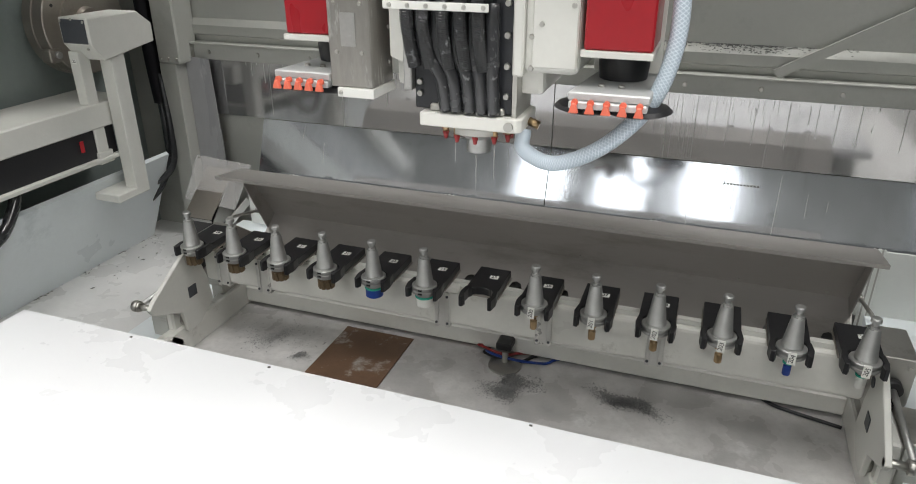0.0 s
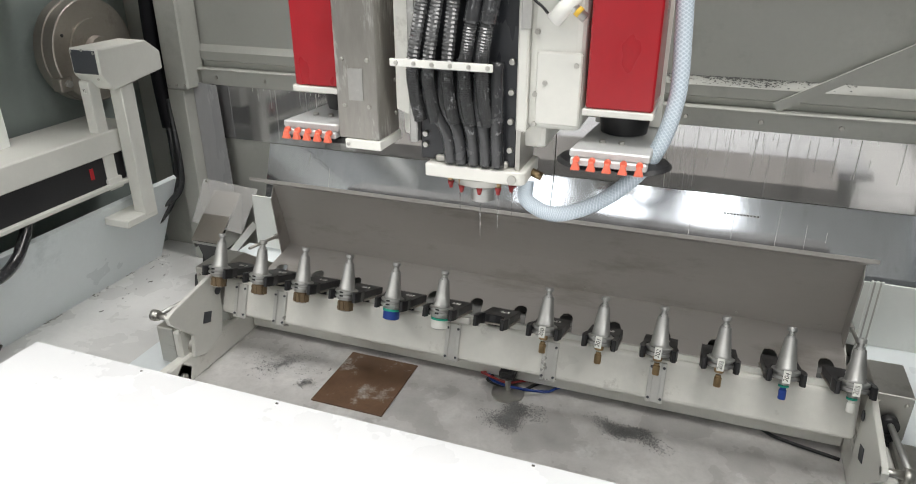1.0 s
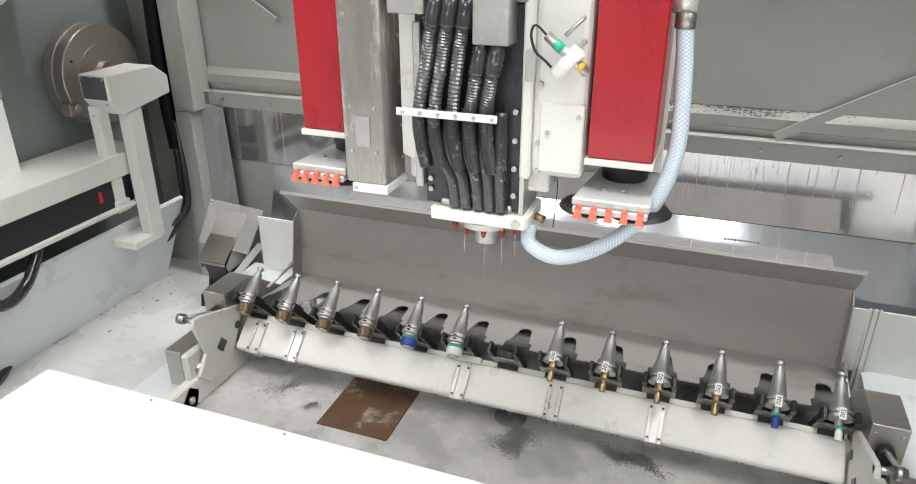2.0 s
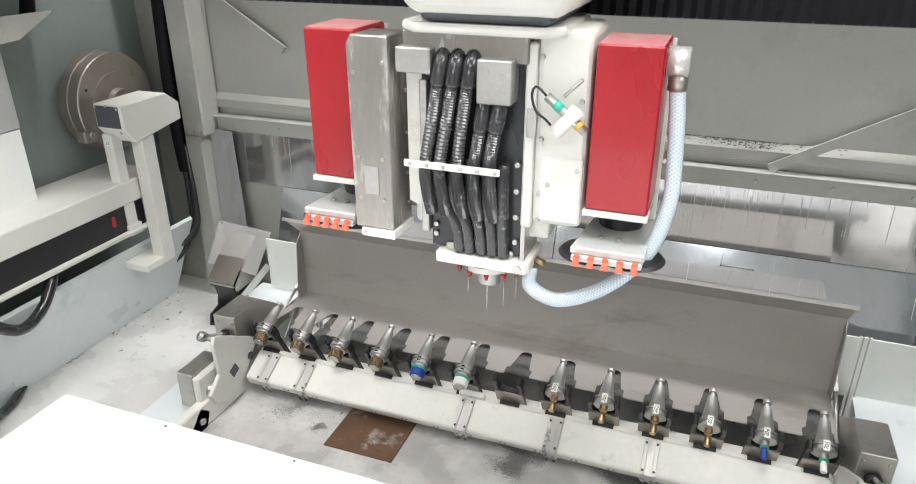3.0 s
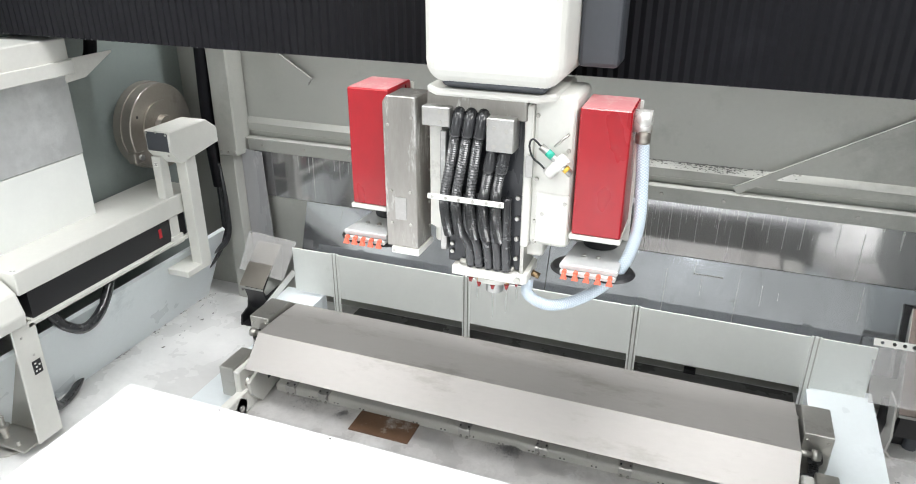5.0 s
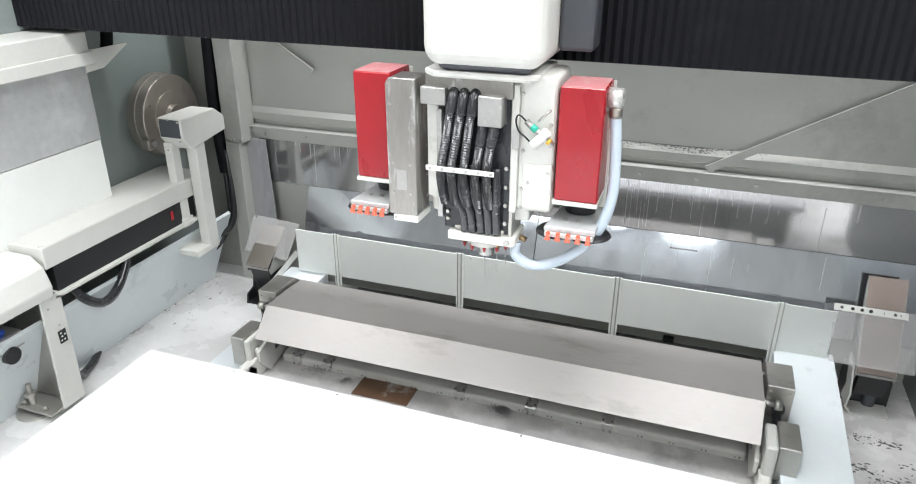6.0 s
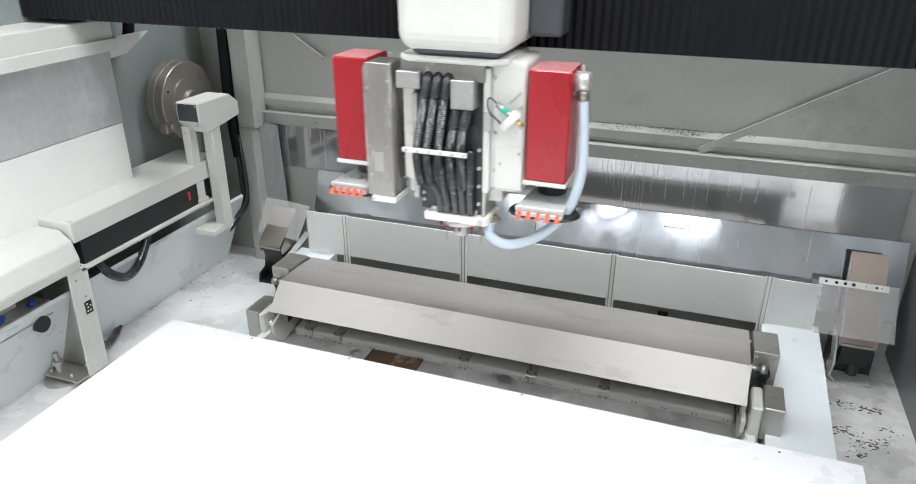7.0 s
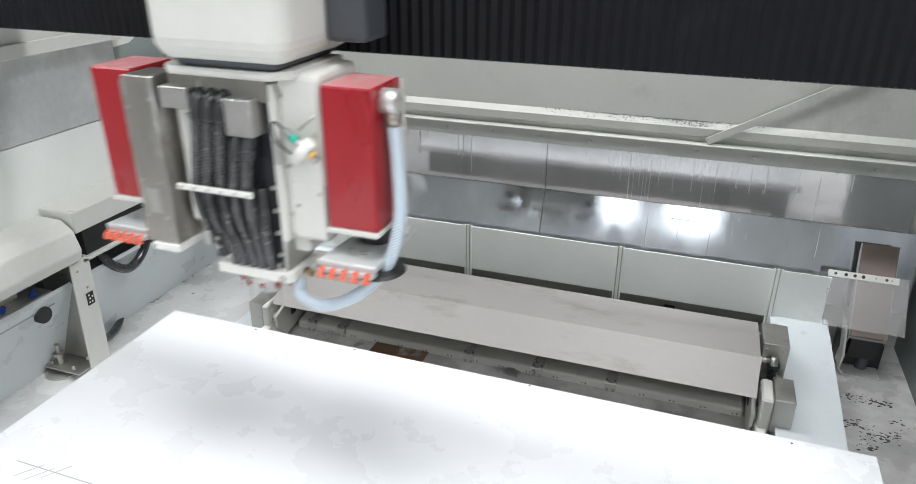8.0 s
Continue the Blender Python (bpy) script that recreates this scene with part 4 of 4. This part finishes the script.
part("hood_sheet", sheet(cw((SEAM[0], SEAM[1] - 0.006), (SEAM[0] + 0.001, SEAM[1] + 0.1), BEND, TOP, (TOP[0] - 0.004, TOP[1] - 0.010)), XL, XR, 0.003), COVER, cover)
# floor sheet with a notch for each tool
notch = [(-0.04, 0.0), (-0.04, 0.035), (-0.03, 0.042), (-0.021, 0.10), (-0.019, 0.12), (-0.013, 0.134), (0.0, 0.139), (0.013, 0.134), (0.019, 0.12), (0.021, 0.10), (0.03, 0.042), (0.04, 0.035), (0.04, 0.0)]
y_front, y_rear = CY + EDGE[0], CY + SEAM[0]
bm = bmesh.new()
rear_x = [XL] + [X0 + PITCH * k + PITCH / 2 for k in range(12)] + [XR]
for k in range(13):
    cx = X0 + PITCH * k
    a, b = rear_x[k], rear_x[k + 1]
    n = [(cx + u, y_front + v) for u, v in notch]
    mid = len(n) // 2
    left = [(a, y_front)] + n[:mid + 1] + [(cx, y_rear), (a, y_rear)]
    right = [(cx, y_rear)] + n[mid:] + [(b, y_front), (b, y_rear)]
    for poly in (left, right):
        lo = [bm.verts.new((u, v, CZ + 0.086)) for u, v in poly]
        hi = [bm.verts.new((u, v, CZ + 0.089)) for u, v in poly]
        bm.faces.new(lo[::-1])
        bm.faces.new(hi)
        for i in range(len(poly)):
            j = (i + 1) % len(poly)
            bm.faces.new((lo[i], lo[j], hi[j], hi[i]))
bmesh.ops.remove_doubles(bm, verts=bm.verts, dist=0.0001)
bmesh.ops.recalc_face_normals(bm, faces=bm.faces)
part("notched_sheet", bm, COVER, cover, "stainless sheet with tool shaped notches")
for x in (0.36, 0.80, 1.24, 1.68, 1.9):
    part("rivet", rod((x, CY + SEAM[0] - 0.002, CZ + SEAM[1] + 0.012), (x, CY + SEAM[0] - 0.006, CZ + SEAM[1] + 0.012), 0.004, seg=8), STEEL, cover)
for x in (XL, XR - 0.003):
    part("end_cheek", prism(cw((SEAM[0], SEAM[1]), BEND, (0.12, 0.30), (0.10, 0.09)), "x", x, x + 0.003), COVER, cover)
    part("hinge_arm", prism(cw((-0.015, -0.012), (0.015, -0.012), (0.13, 0.084), (0.08, 0.084)), "x", x + 0.004, x + 0.009), WHITE2, cover)

# ---------- gas springs and piston rods ----------
SPRINGS, PISTONS = [], []
for x in (0.181, 1.964):
    g = thing("gas_spring", (x, CY + 0.138, CZ + 0.145), "thin dull steel gas spring rod with a fork end", "gas spring", "gas springs of the cover")
    o3 = ORIGIN[g]
    part("rod", cyl(bmesh.new(), o3, o3 + Vector((0, 0, -0.19)), 0.005, seg=10), STEEL, g)
    part("fork", solid(x - 0.006, x + 0.006, o3.y - 0.008, o3.y + 0.008, o3.z - 0.045, o3.z + 0.012, 0.001), ALU, g)
    SPRINGS.append((g, x))
for (x, py, pz) in PORTS:
    g = thing("piston_rod", (x, PY - 0.138, PZ + 0.108), "bright steel piston rod of the rack cylinder", "rod", "piston rods of the rack")
    o3 = ORIGIN[g]
    part("rod", cyl(bmesh.new(), o3, o3 + Vector((0, 0, -0.30)), 0.007, seg=12), TOOLSTEEL, g)
    part("eye", cyl(bmesh.new(), o3 + Vector((-0.008, 0, 0)), o3 + Vector((0.008, 0, 0)), 0.014, seg=16), STEEL, g)
    PISTONS.append((g, (x, py, pz)))

# ---------- bridge bellows ----------
GY = -0.62
bridge = thing("bridge", (1.1, GY, 1.29), "black pleated bellows covering the machine bridge", "bellows")
bm = bmesh.new()
rows = []
n = 380
for i in range(n + 1):
    x = -1.4 + 4.6 * i / n
    yy = GY - (0.006 if i % 2 else 0.0)
    rows.append((bm.verts.new((x, yy, 1.288)), bm.verts.new((x, yy, 2.3)), bm.verts.new((x, yy + 0.34, 1.288))))
for p, q in zip(rows, rows[1:]):
    bm.faces.new((p[0], q[0], q[1], p[1]))
    bm.faces.new((p[2], q[2], q[0], p[0]))
part("pleats", bm, BELLOW, bridge)
hem = bmesh.new()
for i in range(1, n, 2):
    x = -1.4 + 4.6 * i / n
    box(hem, x - 0.0008, x + 0.0008, GY - 0.0072, GY - 0.0062, 1.2887, 1.2905)
tagged(part("hem_stitches", hem, STEEL, bridge, "tiny pale stitches along the hem"), kind="stuff")
part("top_cover", solid(-1.4, 3.2, GY - 0.02, GY + 0.4, 2.3, 2.34), DARKBOX, bridge)
part("back_cover", solid(-1.4, 3.2, GY + 0.342, GY + 0.36, 1.29, 2.3), DARKBOX, bridge)

def sludge(spots, seed):
    rnd = random.Random(seed)
    bm = bmesh.new()
    for cx, cy, sx, sy, n in spots:
        for _ in range(n):
            px, py, s = rnd.gauss(cx, sx), rnd.gauss(cy, sy), rnd.uniform(0.0012, 0.0075)
            st, rot = rnd.uniform(0.12, 0.5), rnd.gauss(1.4 if cx < 0 else 0.15, 0.5)
            ring = []
            for k in range(7):
                an, rr = 6.283 * k / 7, s * rnd.uniform(0.5, 1.2)
                u, v = rr * math.cos(an), rr * math.sin(an) * st
                ring.append((px + u * math.cos(rot) - v * math.sin(rot), py + u * math.sin(rot) + v * math.cos(rot)))
            base = 0.003 if cx > 2 else 0.0
            top = [bm.verts.new((u, v, base + 0.0022)) for u, v in ring]
            low = [bm.verts.new((cx2, cy2, base + 0.0003)) for cx2, cy2 in ring]
            bm.faces.new(top)
            for k in range(7):
                bm.faces.new((low[k], low[(k + 1) % 7], top[(k + 1) % 7], top[k]))
    return tagged(new("sludge_flakes", mesh_of("sludge_flakes", bm, SLUDGE)), "scattered dark sludge flakes on the wet floor", "sludge", kind="stuff")


sludge([(-0.545, -0.28, 0.012, 0.03, 26), (-0.54, -0.12, 0.012, 0.02, 14), (-0.545, -0.42, 0.012, 0.05, 16), (-0.53, -0.5, 0.01, 0.02, 12), (-0.42, -0.2, 0.03, 0.12, 12), (-0.5, 0.0, 0.03, 0.03, 12),
        (2.33, -0.22, 0.05, 0.012, 40), (2.40, -0.235, 0.03, 0.01, 24), (2.31, -0.38, 0.03, 0.015, 36), (2.36, -0.43, 0.025, 0.015, 36), (2.42, -0.42, 0.02, 0.02, 20), (2.33, -0.5, 0.03, 0.012, 20), (2.45, -0.33, 0.02, 0.02, 10)], 5)

# ---------- cutting head ----------
HX, HYY, HZ = 1.15, -0.85, 0.79
head = thing("spindle_unit", (HX, HYY, HZ), "white spindle unit with red side boxes, black hoses and nozzles", "machine head")
ram = part("ram", solid(1.008, 1.305, -0.955, -0.66, 1.302, 2.6, 0.045, 5), WHITE, head, "white rounded vertical ram")
# dark block stands for the shade in the gap below the ram
part("ram_gap_shade", solid(1.04, 1.275, -0.93, -0.69, 1.2905, 1.34, 0.02, 3), DARKBOX, head, "dark block for the shadow gap under the ram")
part("side_housing", solid(1.306, 1.392, -0.80, -0.70, 1.33, 2.3, 0.01, 2), DARKBOX, head, "dark grey box beside the ram")
part("collar", prism([(1.0, -0.90), (1.03, -0.93), (1.255, -0.93), (1.29, -0.90), (1.29, -0.70), (1.0, -0.70)], "z", 1.274, 1.29, 0.005), WHITE, head)
part("front_plate", solid(1.0, 1.228, -0.90, -0.863, 1.226, 1.2735, 0.003), SCRAPED, head, "spotted bare metal plate")
part("shoulder", prism([(1.0, 1.257), (1.27, 1.257), (1.27, 1.2735), (1.0, 1.2735)], "y", -0.862, -0.705), WHITE2, head)
part("casting", solid(1.0, 1.27, -0.862, -0.70, 0.90, 1.256, 0.01, 2), WHITE2, head)
hous = part("right_housing", solid(1.236, 1.33, -0.885, -0.72, 0.94, 1.285, 0.014, 3), WHITE, head, "white cast housing")
part("housing_lip", solid(1.222, 1.24, -0.895, -0.80, 0.935, 1.262, 0.003), WHITE, head)
part("rib", solid(1.252, 1.327, -0.889, -0.80, 0.95, 1.07, 0.003), WHITE, head)
bolts(hous, [(1.248, -0.886, 1.24), (1.252, -0.886, 1.1), (1.252, -0.886, 1.0), (1.268, -0.886, 1.02), (1.252, -0.886, 0.95), (1.318, -0.886, 1.17), (1.318, -0.886, 1.05)], "-y", 0.005, 0.006)
part("hinge_plate", solid(1.228, 1.245, -0.90, -0.895, 1.105, 1.155, 0.001), ALU, hous)
bp_ = part("black_panel", solid(1.045, 1.222, -0.885, -0.863, 0.868, 1.225, 0.002), BLACKW, head, "wet black panel behind the hoses")
bolts(bp_, [(1.212, -0.886, z) for z in (0.90, 0.95, 1.0, 1.05)] + [(1.056, -0.886, z) for z in (0.895, 0.915)], "-y", 0.006, 0.006)
part("left_cheek", solid(1.03, 1.045, -0.90, -0.80, 0.90, 1.19, 0.002), ALU, head)
part("right_cheek", prism([(-0.895, 0.865), (-0.80, 0.865), (-0.78, 0.94), (-0.895, 0.94)], "x", 1.224, 1.232), STEEL, head)
part("mount_plate", prism([(1.0, 0.955), (1.025, 0.945), (1.03, 1.20), (1.0, 1.20)], "y", -0.885, -0.865), WHITE2, head)
# nozzle plate and spindle nose
np_ = part("nozzle_plate", prism([(1.06, -0.905), (1.235, -0.905), (1.243, -0.895), (1.243, -0.80), (1.20, -0.77), (1.08, -0.77), (1.06, -0.80)], "z", 0.842, 0.866, 0.002), WHITE2, head)
part("plate_rim", prism([(1.075, -0.893), (1.21, -0.893), (1.21, -0.80), (1.075, -0.80)], "z", 0.866, 0.879, 0.003), STEEL, head)
part("port", rod((1.222, -0.905, 0.853), (1.222, -0.910, 0.853), 0.008), STEEL, np_)
for k in range(11):
    a = math.pi * 2 * k / 11 + 0.3
    px, py = 1.15 + 0.062 * math.cos(a), -0.85 + 0.045 * math.sin(a)
    z = part("nozzle", rod((px, py, 0.8415), (px, py, 0.828), 0.006, seg=8), BRASS, head)
    part("tip", rod((px, py, 0.828), (px, py, 0.814), 0.0065, 0.003, 8), REDPL, z, "red plastic nozzle tip")
part("spindle", lathe(bmesh.new(), [(0.022, 0.79), (0.022, 0.815), (0.026, 0.816), (0.034, 0.825), (0.034, 0.8415)], (1.152, -0.85, 0), 28), TOOLSTEEL, head, "bright steel spindle nose")
part("spindle_flange", lathe(bmesh.new(), [(0.05, 0.828), (0.055, 0.83), (0.055, 0.8415)], (1.152, -0.85, 0), 28), STEEL, head)
# hoses on the black panel
for k, (xt, zt, xb) in enumerate(((1.077, 1.228, 1.046), (1.104, 1.228, 1.074), (1.132, 1.228, 1.108), (1.155, 1.155, 1.138), (1.182, 1.155, 1.168))):
    part("corrugated_hose", tube([(xt, -0.893, zt), (xt - 0.002, -0.915, zt - 0.025), (xt - 0.012, -0.918, zt - 0.09), (xb, -0.915, 1.04), (xb + 0.002, -0.912, 0.99), (xb + 0.008, -0.905, 0.945)], 0.0122, 150, 12, 0.17), RUBBER, head, "black corrugated rubber hose")
    part("smooth_hose", tube([(xb + 0.02, -0.895, 1.05), (xb + 0.022, -0.90, 0.98), (1.14 + (xb - 1.1) * 0.75, -0.90, 0.93), (1.145 + (xb - 1.1) * 0.7, -0.895, 0.87)], 0.0125, 24, 12), WETBLACK, head)
    part("hose_elbow", tube([(xt, -0.865, zt + 0.006), (xt, -0.889, zt + 0.008), (xt, -0.906, zt - 0.001), (xt - 0.001, -0.914, zt - 0.02), (xt - 0.004, -0.917, zt - 0.042)], 0.0145, 20, 14), WETBLACK, head, "black rubber elbow")
bar = part("clamp_bar", solid(1.013, 1.193, -0.937, -0.932, 1.040, 1.0525, 0.001), WHITEPL, head, "white perforated clamp bar")
bolts(bar, [(1.025 + 0.032 * k, -0.937, 1.0463) for k in range(6)], "-y", 0.004, 0.003)
b1 = part("manifold", solid(0.997, 1.062, -0.925, -0.87, 1.205, 1.248, 0.002), ALU, head, "drilled aluminium block")
b2 = part("manifold", solid(1.147, 1.208, -0.93, -0.87, 1.163, 1.236, 0.002), ALU, head, "drilled aluminium block")
for b, pts in ((b1, [(1.04, 1.215), (1.04, 1.238), (1.055, 1.215), (1.055, 1.238)]), (b2, [(1.165, 1.175), (1.192, 1.21), (1.165, 1.215), (1.195, 1.18)])):
    for px, pz in pts:
        part("hole", rod((px, -0.93 if b is b2 else -0.925, pz), (px, -0.9312 if b is b2 else -0.9262, pz), 0.0048, seg=10), STEEL, b)
# grey column plate
col = part("column_plate", prism([(0.905, 0.905), (0.985, 0.905), (0.985, 1.265), (0.915, 1.265), (0.905, 1.25)], "y", -0.93, -0.845, 0.002), SCRAPED, head, "scratched bare steel column plate")
part("inset", solid(0.93, 0.958, -0.9318, -0.9302, 0.975, 1.03), ALU, col, "worn inset plate")
part("foot_strip", solid(0.918, 0.988, -0.934, -0.842, 0.888, 0.9045, 0.001), WHITEPL, col, "white plastic foot strip")
bolts(col, [(0.92, -0.93, 1.045), (0.968, -0.93, 1.045), (0.92, -0.93, 0.965), (0.968, -0.93, 0.965), (0.925, -0.934, 0.896), (0.975, -0.93, 1.22), (0.918, -0.93, 1.2)], "-y", 0.004, 0.003)
bolts(col, [(0.985, -0.86, z) for z in (0.94, 1.0, 1.08, 1.16, 1.23)], "x", 0.004, 0.003)


def side_unit(x0, x1, nx0, nx1):
    rb = part("red_box", solid(x0, x1, -0.893, -0.765, 0.985, 1.267, 0.003), RED, head, "glossy red sheet metal box")
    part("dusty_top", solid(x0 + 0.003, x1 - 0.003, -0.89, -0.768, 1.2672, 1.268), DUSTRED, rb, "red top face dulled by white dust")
    part("box_base", solid(x0 - 0.004, x1 + 0.002, -0.897, -0.762, 0.974, 0.9845, 0.001), WHITE, rb)
    part("back_plate", solid(x0 - 0.002, x1 + 0.006, -0.764, -0.757, 0.93, 1.262, 0.001), WHITE, rb)
    cx = (x0 + x1) / 2
    part("neck", lathe(bmesh.new(), [(0.04, 0.9255), (0.043, 0.95), (0.042, 0.974)], (cx, -0.79, 0), 24), BLACK, head, "black rubber neck")
    npl = part("pad_plate", prism([(nx0, -0.925), (nx1, -0.925), (nx1 + 0.0, -0.715), (nx0 + 0.02, -0.715)], "z", 0.912, 0.925, 0.002), GALV, head, "pale metal pad plate")
    part("pad_bar", solid(nx0 + 0.003, nx1 - 0.003, -0.931, -0.91, 0.9, 0.9115, 0.002), GALV, head)
    for s in (0.2, 0.8):
        part("suction_pad", lathe(bmesh.new(), [(0.052, 0.886), (0.058, 0.889), (0.052, 0.895), (0.034, 0.9), (0.02, 0.912)], (nx0 + s * (nx1 - nx0), -0.86, 0), 24), BLACK, head, "black rubber suction pad")
    for k in range(5):
        px = nx0 + 0.014 + k * (nx1 - nx0 - 0.028) / 4
        o = part("fan_nozzle", rod((px, -0.931, 0.911), (px, -0.938, 0.911), 0.0055, seg=10), ORANGE, head, "orange fan nozzle")
        part("fan_tip", prism([(px - 0.003, 0.911), (px + 0.003, 0.911), (px + 0.0078, 0.896), (px - 0.0078, 0.896)], "y", -0.945, -0.937, 0.001), ORANGE, o)
    bolts(npl, [((nx0 + nx1) / 2 - 0.02, -0.87, 0.925), ((nx0 + nx1) / 2 + 0.012, -0.87, 0.925)], "z", 0.006, 0.004)
    return rb


side_unit(0.799, 0.903, 0.786, 0.9)
side_unit(1.337, 1.443, 1.322, 1.45)
el = part("hose_elbow", rod((1.4435, -0.845, 1.238), (1.478, -0.845, 1.238), 0.024, seg=24), BRIGHT, head, "steel pipe elbow")
part("hose_clip", rod((1.463, -0.845, 1.22), (1.463, -0.845, 1.192), 0.0158, seg=16), DISC, el, "dull bronze hose clip")
part("water_hose", tube([(1.463, -0.845, 1.205), (1.472, -0.85, 1.11), (1.475, -0.86, 1.0), (1.448, -0.87, 0.905), (1.38, -0.875, 0.828), (1.30, -0.88, 0.79), (1.245, -0.88, 0.808), (1.238, -0.865, 0.838)], 0.0135, 90, 16, 0.0, (9, 110)), BRAID, head, "clear braided water hose")
part("hose_fitting", rod((1.243, -0.85, 0.852), (1.262, -0.85, 0.845), 0.008, seg=8), BRASS, head, "brass hose fitting")
for px, py, z0, z1 in ((1.150, -0.858, 0.715, 0.789), (1.188, -0.872, 0.745, 0.813), (1.118, -0.88, 0.775, 0.813), (1.205, -0.84, 0.76, 0.813)):
    part("water_strand", rod((px, py, z1), (px, py, z0), 0.0016, 0.0007, 8), FILM, head, "thin falling strand of water")
# little sensor unit
sn = part("sensor", rod((1.28, -0.905, 1.12), (1.315, -0.905, 1.16), 0.0125), WHITEPL, head, "small metal sensor with coloured rings")
part("sensor_body", rod((1.262, -0.905, 1.18), (1.33, -0.905, 1.125), 0.008), ALU, sn)
part("ring", rod((1.276, -0.905, 1.169), (1.288, -0.905, 1.159), 0.0085), GREEN, sn, "green ring")
part("ring", rod((1.316, -0.905, 1.137), (1.322, -0.905, 1.132), 0.0085), YELLOW, sn, "yellow ring")
part("sensor_cable", tube([(1.262, -0.905, 1.18), (1.245, -0.91, 1.195), (1.238, -0.91, 1.18), (1.246, -0.91, 1.155), (1.262, -0.905, 1.14), (1.27, -0.90, 1.13)], 0.0022, 30, 6), BLACK, sn)
part("sensor_stem", rod((1.29, -0.90, 1.18), (1.318, -0.89, 1.208), 0.003, seg=8), STEEL, sn)


# ---------- what moves ----------
RACK_ANGLES = [(0, 0), (0.4, 0), (0.6, 3), (0.8, 11), (1.0, 20), (1.25, 28.5), (1.5, 36), (1.75, 42.5), (2.0, 48), (2.25, 52), (2.5, 55), (2.75, 58.5), (3.0, 62), (3.25, 66), (3.5, 70.5), (3.75, 76), (4.0, 80), (4.25, 83), (4.5, 84.6), (4.75, 85), (8, 85)]
COVER_ANGLES = [(0, -26), (0.4, -26), (0.6, -23), (0.8, -14), (1.0, -5.2), (1.25, 1.5), (1.5, 7), (1.75, 11), (2.0, 13), (2.25, 13.8), (2.5, 13.4), (2.75, 11.8), (3.0, 8), (3.25, -1), (3.5, -12), (3.75, -25.5), (4.0, -45), (4.25, -60), (4.5, -71), (4.75, -76.5), (5.0, -78), (8, -78)]
HEAD_MOVES = [(0, 0, 0), (6.3, 0, 0), (6.6, -0.003, -0.003), (6.8, -0.018, -0.022), (7.0, -0.05, -0.1), (7.2, -0.092, -0.195), (7.5, -0.186, -0.35), (7.8, -0.281, -0.52), (8.0, -0.337, -0.64)]


def at_time(rows, t):
    for (t0, a0), (t1, a1) in zip(rows, rows[1:]):
        if t <= t1:
            return a0 + (a1 - a0) * (t - t0) / (t1 - t0)
    return rows[-1][1]


def swung(y, z, deg):
    """(y, z) turned so that its top goes back by deg."""
    an = radians(deg)
    return y * math.cos(an) + z * math.sin(an), -y * math.sin(an) + z * math.cos(an)


def aimed(x, y, z, ty, tz):
    """A pose at (x, y, z) whose downward axis points at (ty, tz) in the same upright plane."""
    return Matrix.Translation((x, y, z)) @ pose(0, 0, 0, math.degrees(math.atan2(ty - y, z - tz)))


def motions():
    walk(rack, [(t, Matrix.Translation((1.07, PY, PZ)) @ pose(0, 0, 0, -a)) for t, a in RACK_ANGLES])
    for o, off in TOOLS:
        walk(o, [(t, Matrix.Translation((1.07, PY, PZ)) @ pose(0, 0, 0, -a) @ Matrix.Translation(off)) for t, a in RACK_ANGLES])
    walk(cover, [(t, Matrix.Translation((1.07, CY, CZ)) @ pose(0, 0, 0, -(a - CREF))) for t, a in COVER_ANGLES])
    times = [t for t, _ in COVER_ANGLES]
    for g, x in SPRINGS:
        rows_g = []
        for t in times:
            a1, a2 = swung(0.138, 0.145, at_time(COVER_ANGLES, t) - CREF), swung(0.10, 0.26, at_time(RACK_ANGLES, t))
            rows_g.append((t, aimed(x, CY + a1[0], CZ + a1[1], PY + a2[0], PZ + a2[1])))
        walk(g, rows_g)
    for g, (x, py, pz) in PISTONS:
        rows_g = []
        for t in times:
            a2 = swung(-0.138, 0.108, at_time(RACK_ANGLES, t))
            rows_g.append((t, aimed(x, PY + a2[0], PZ + a2[1], py, pz)))
        walk(g, rows_g)
    walk(head, [(t, pose(HX + dx, HYY + dy + 0.015, HZ + 0.008 - 0.02 * dy)) for t, dx, dy in HEAD_MOVES])
    walk(bridge, [(t, pose(1.1, GY + dy, 1.29 + 0.04 * dy * dy)) for t, dx, dy in HEAD_MOVES])


motions()
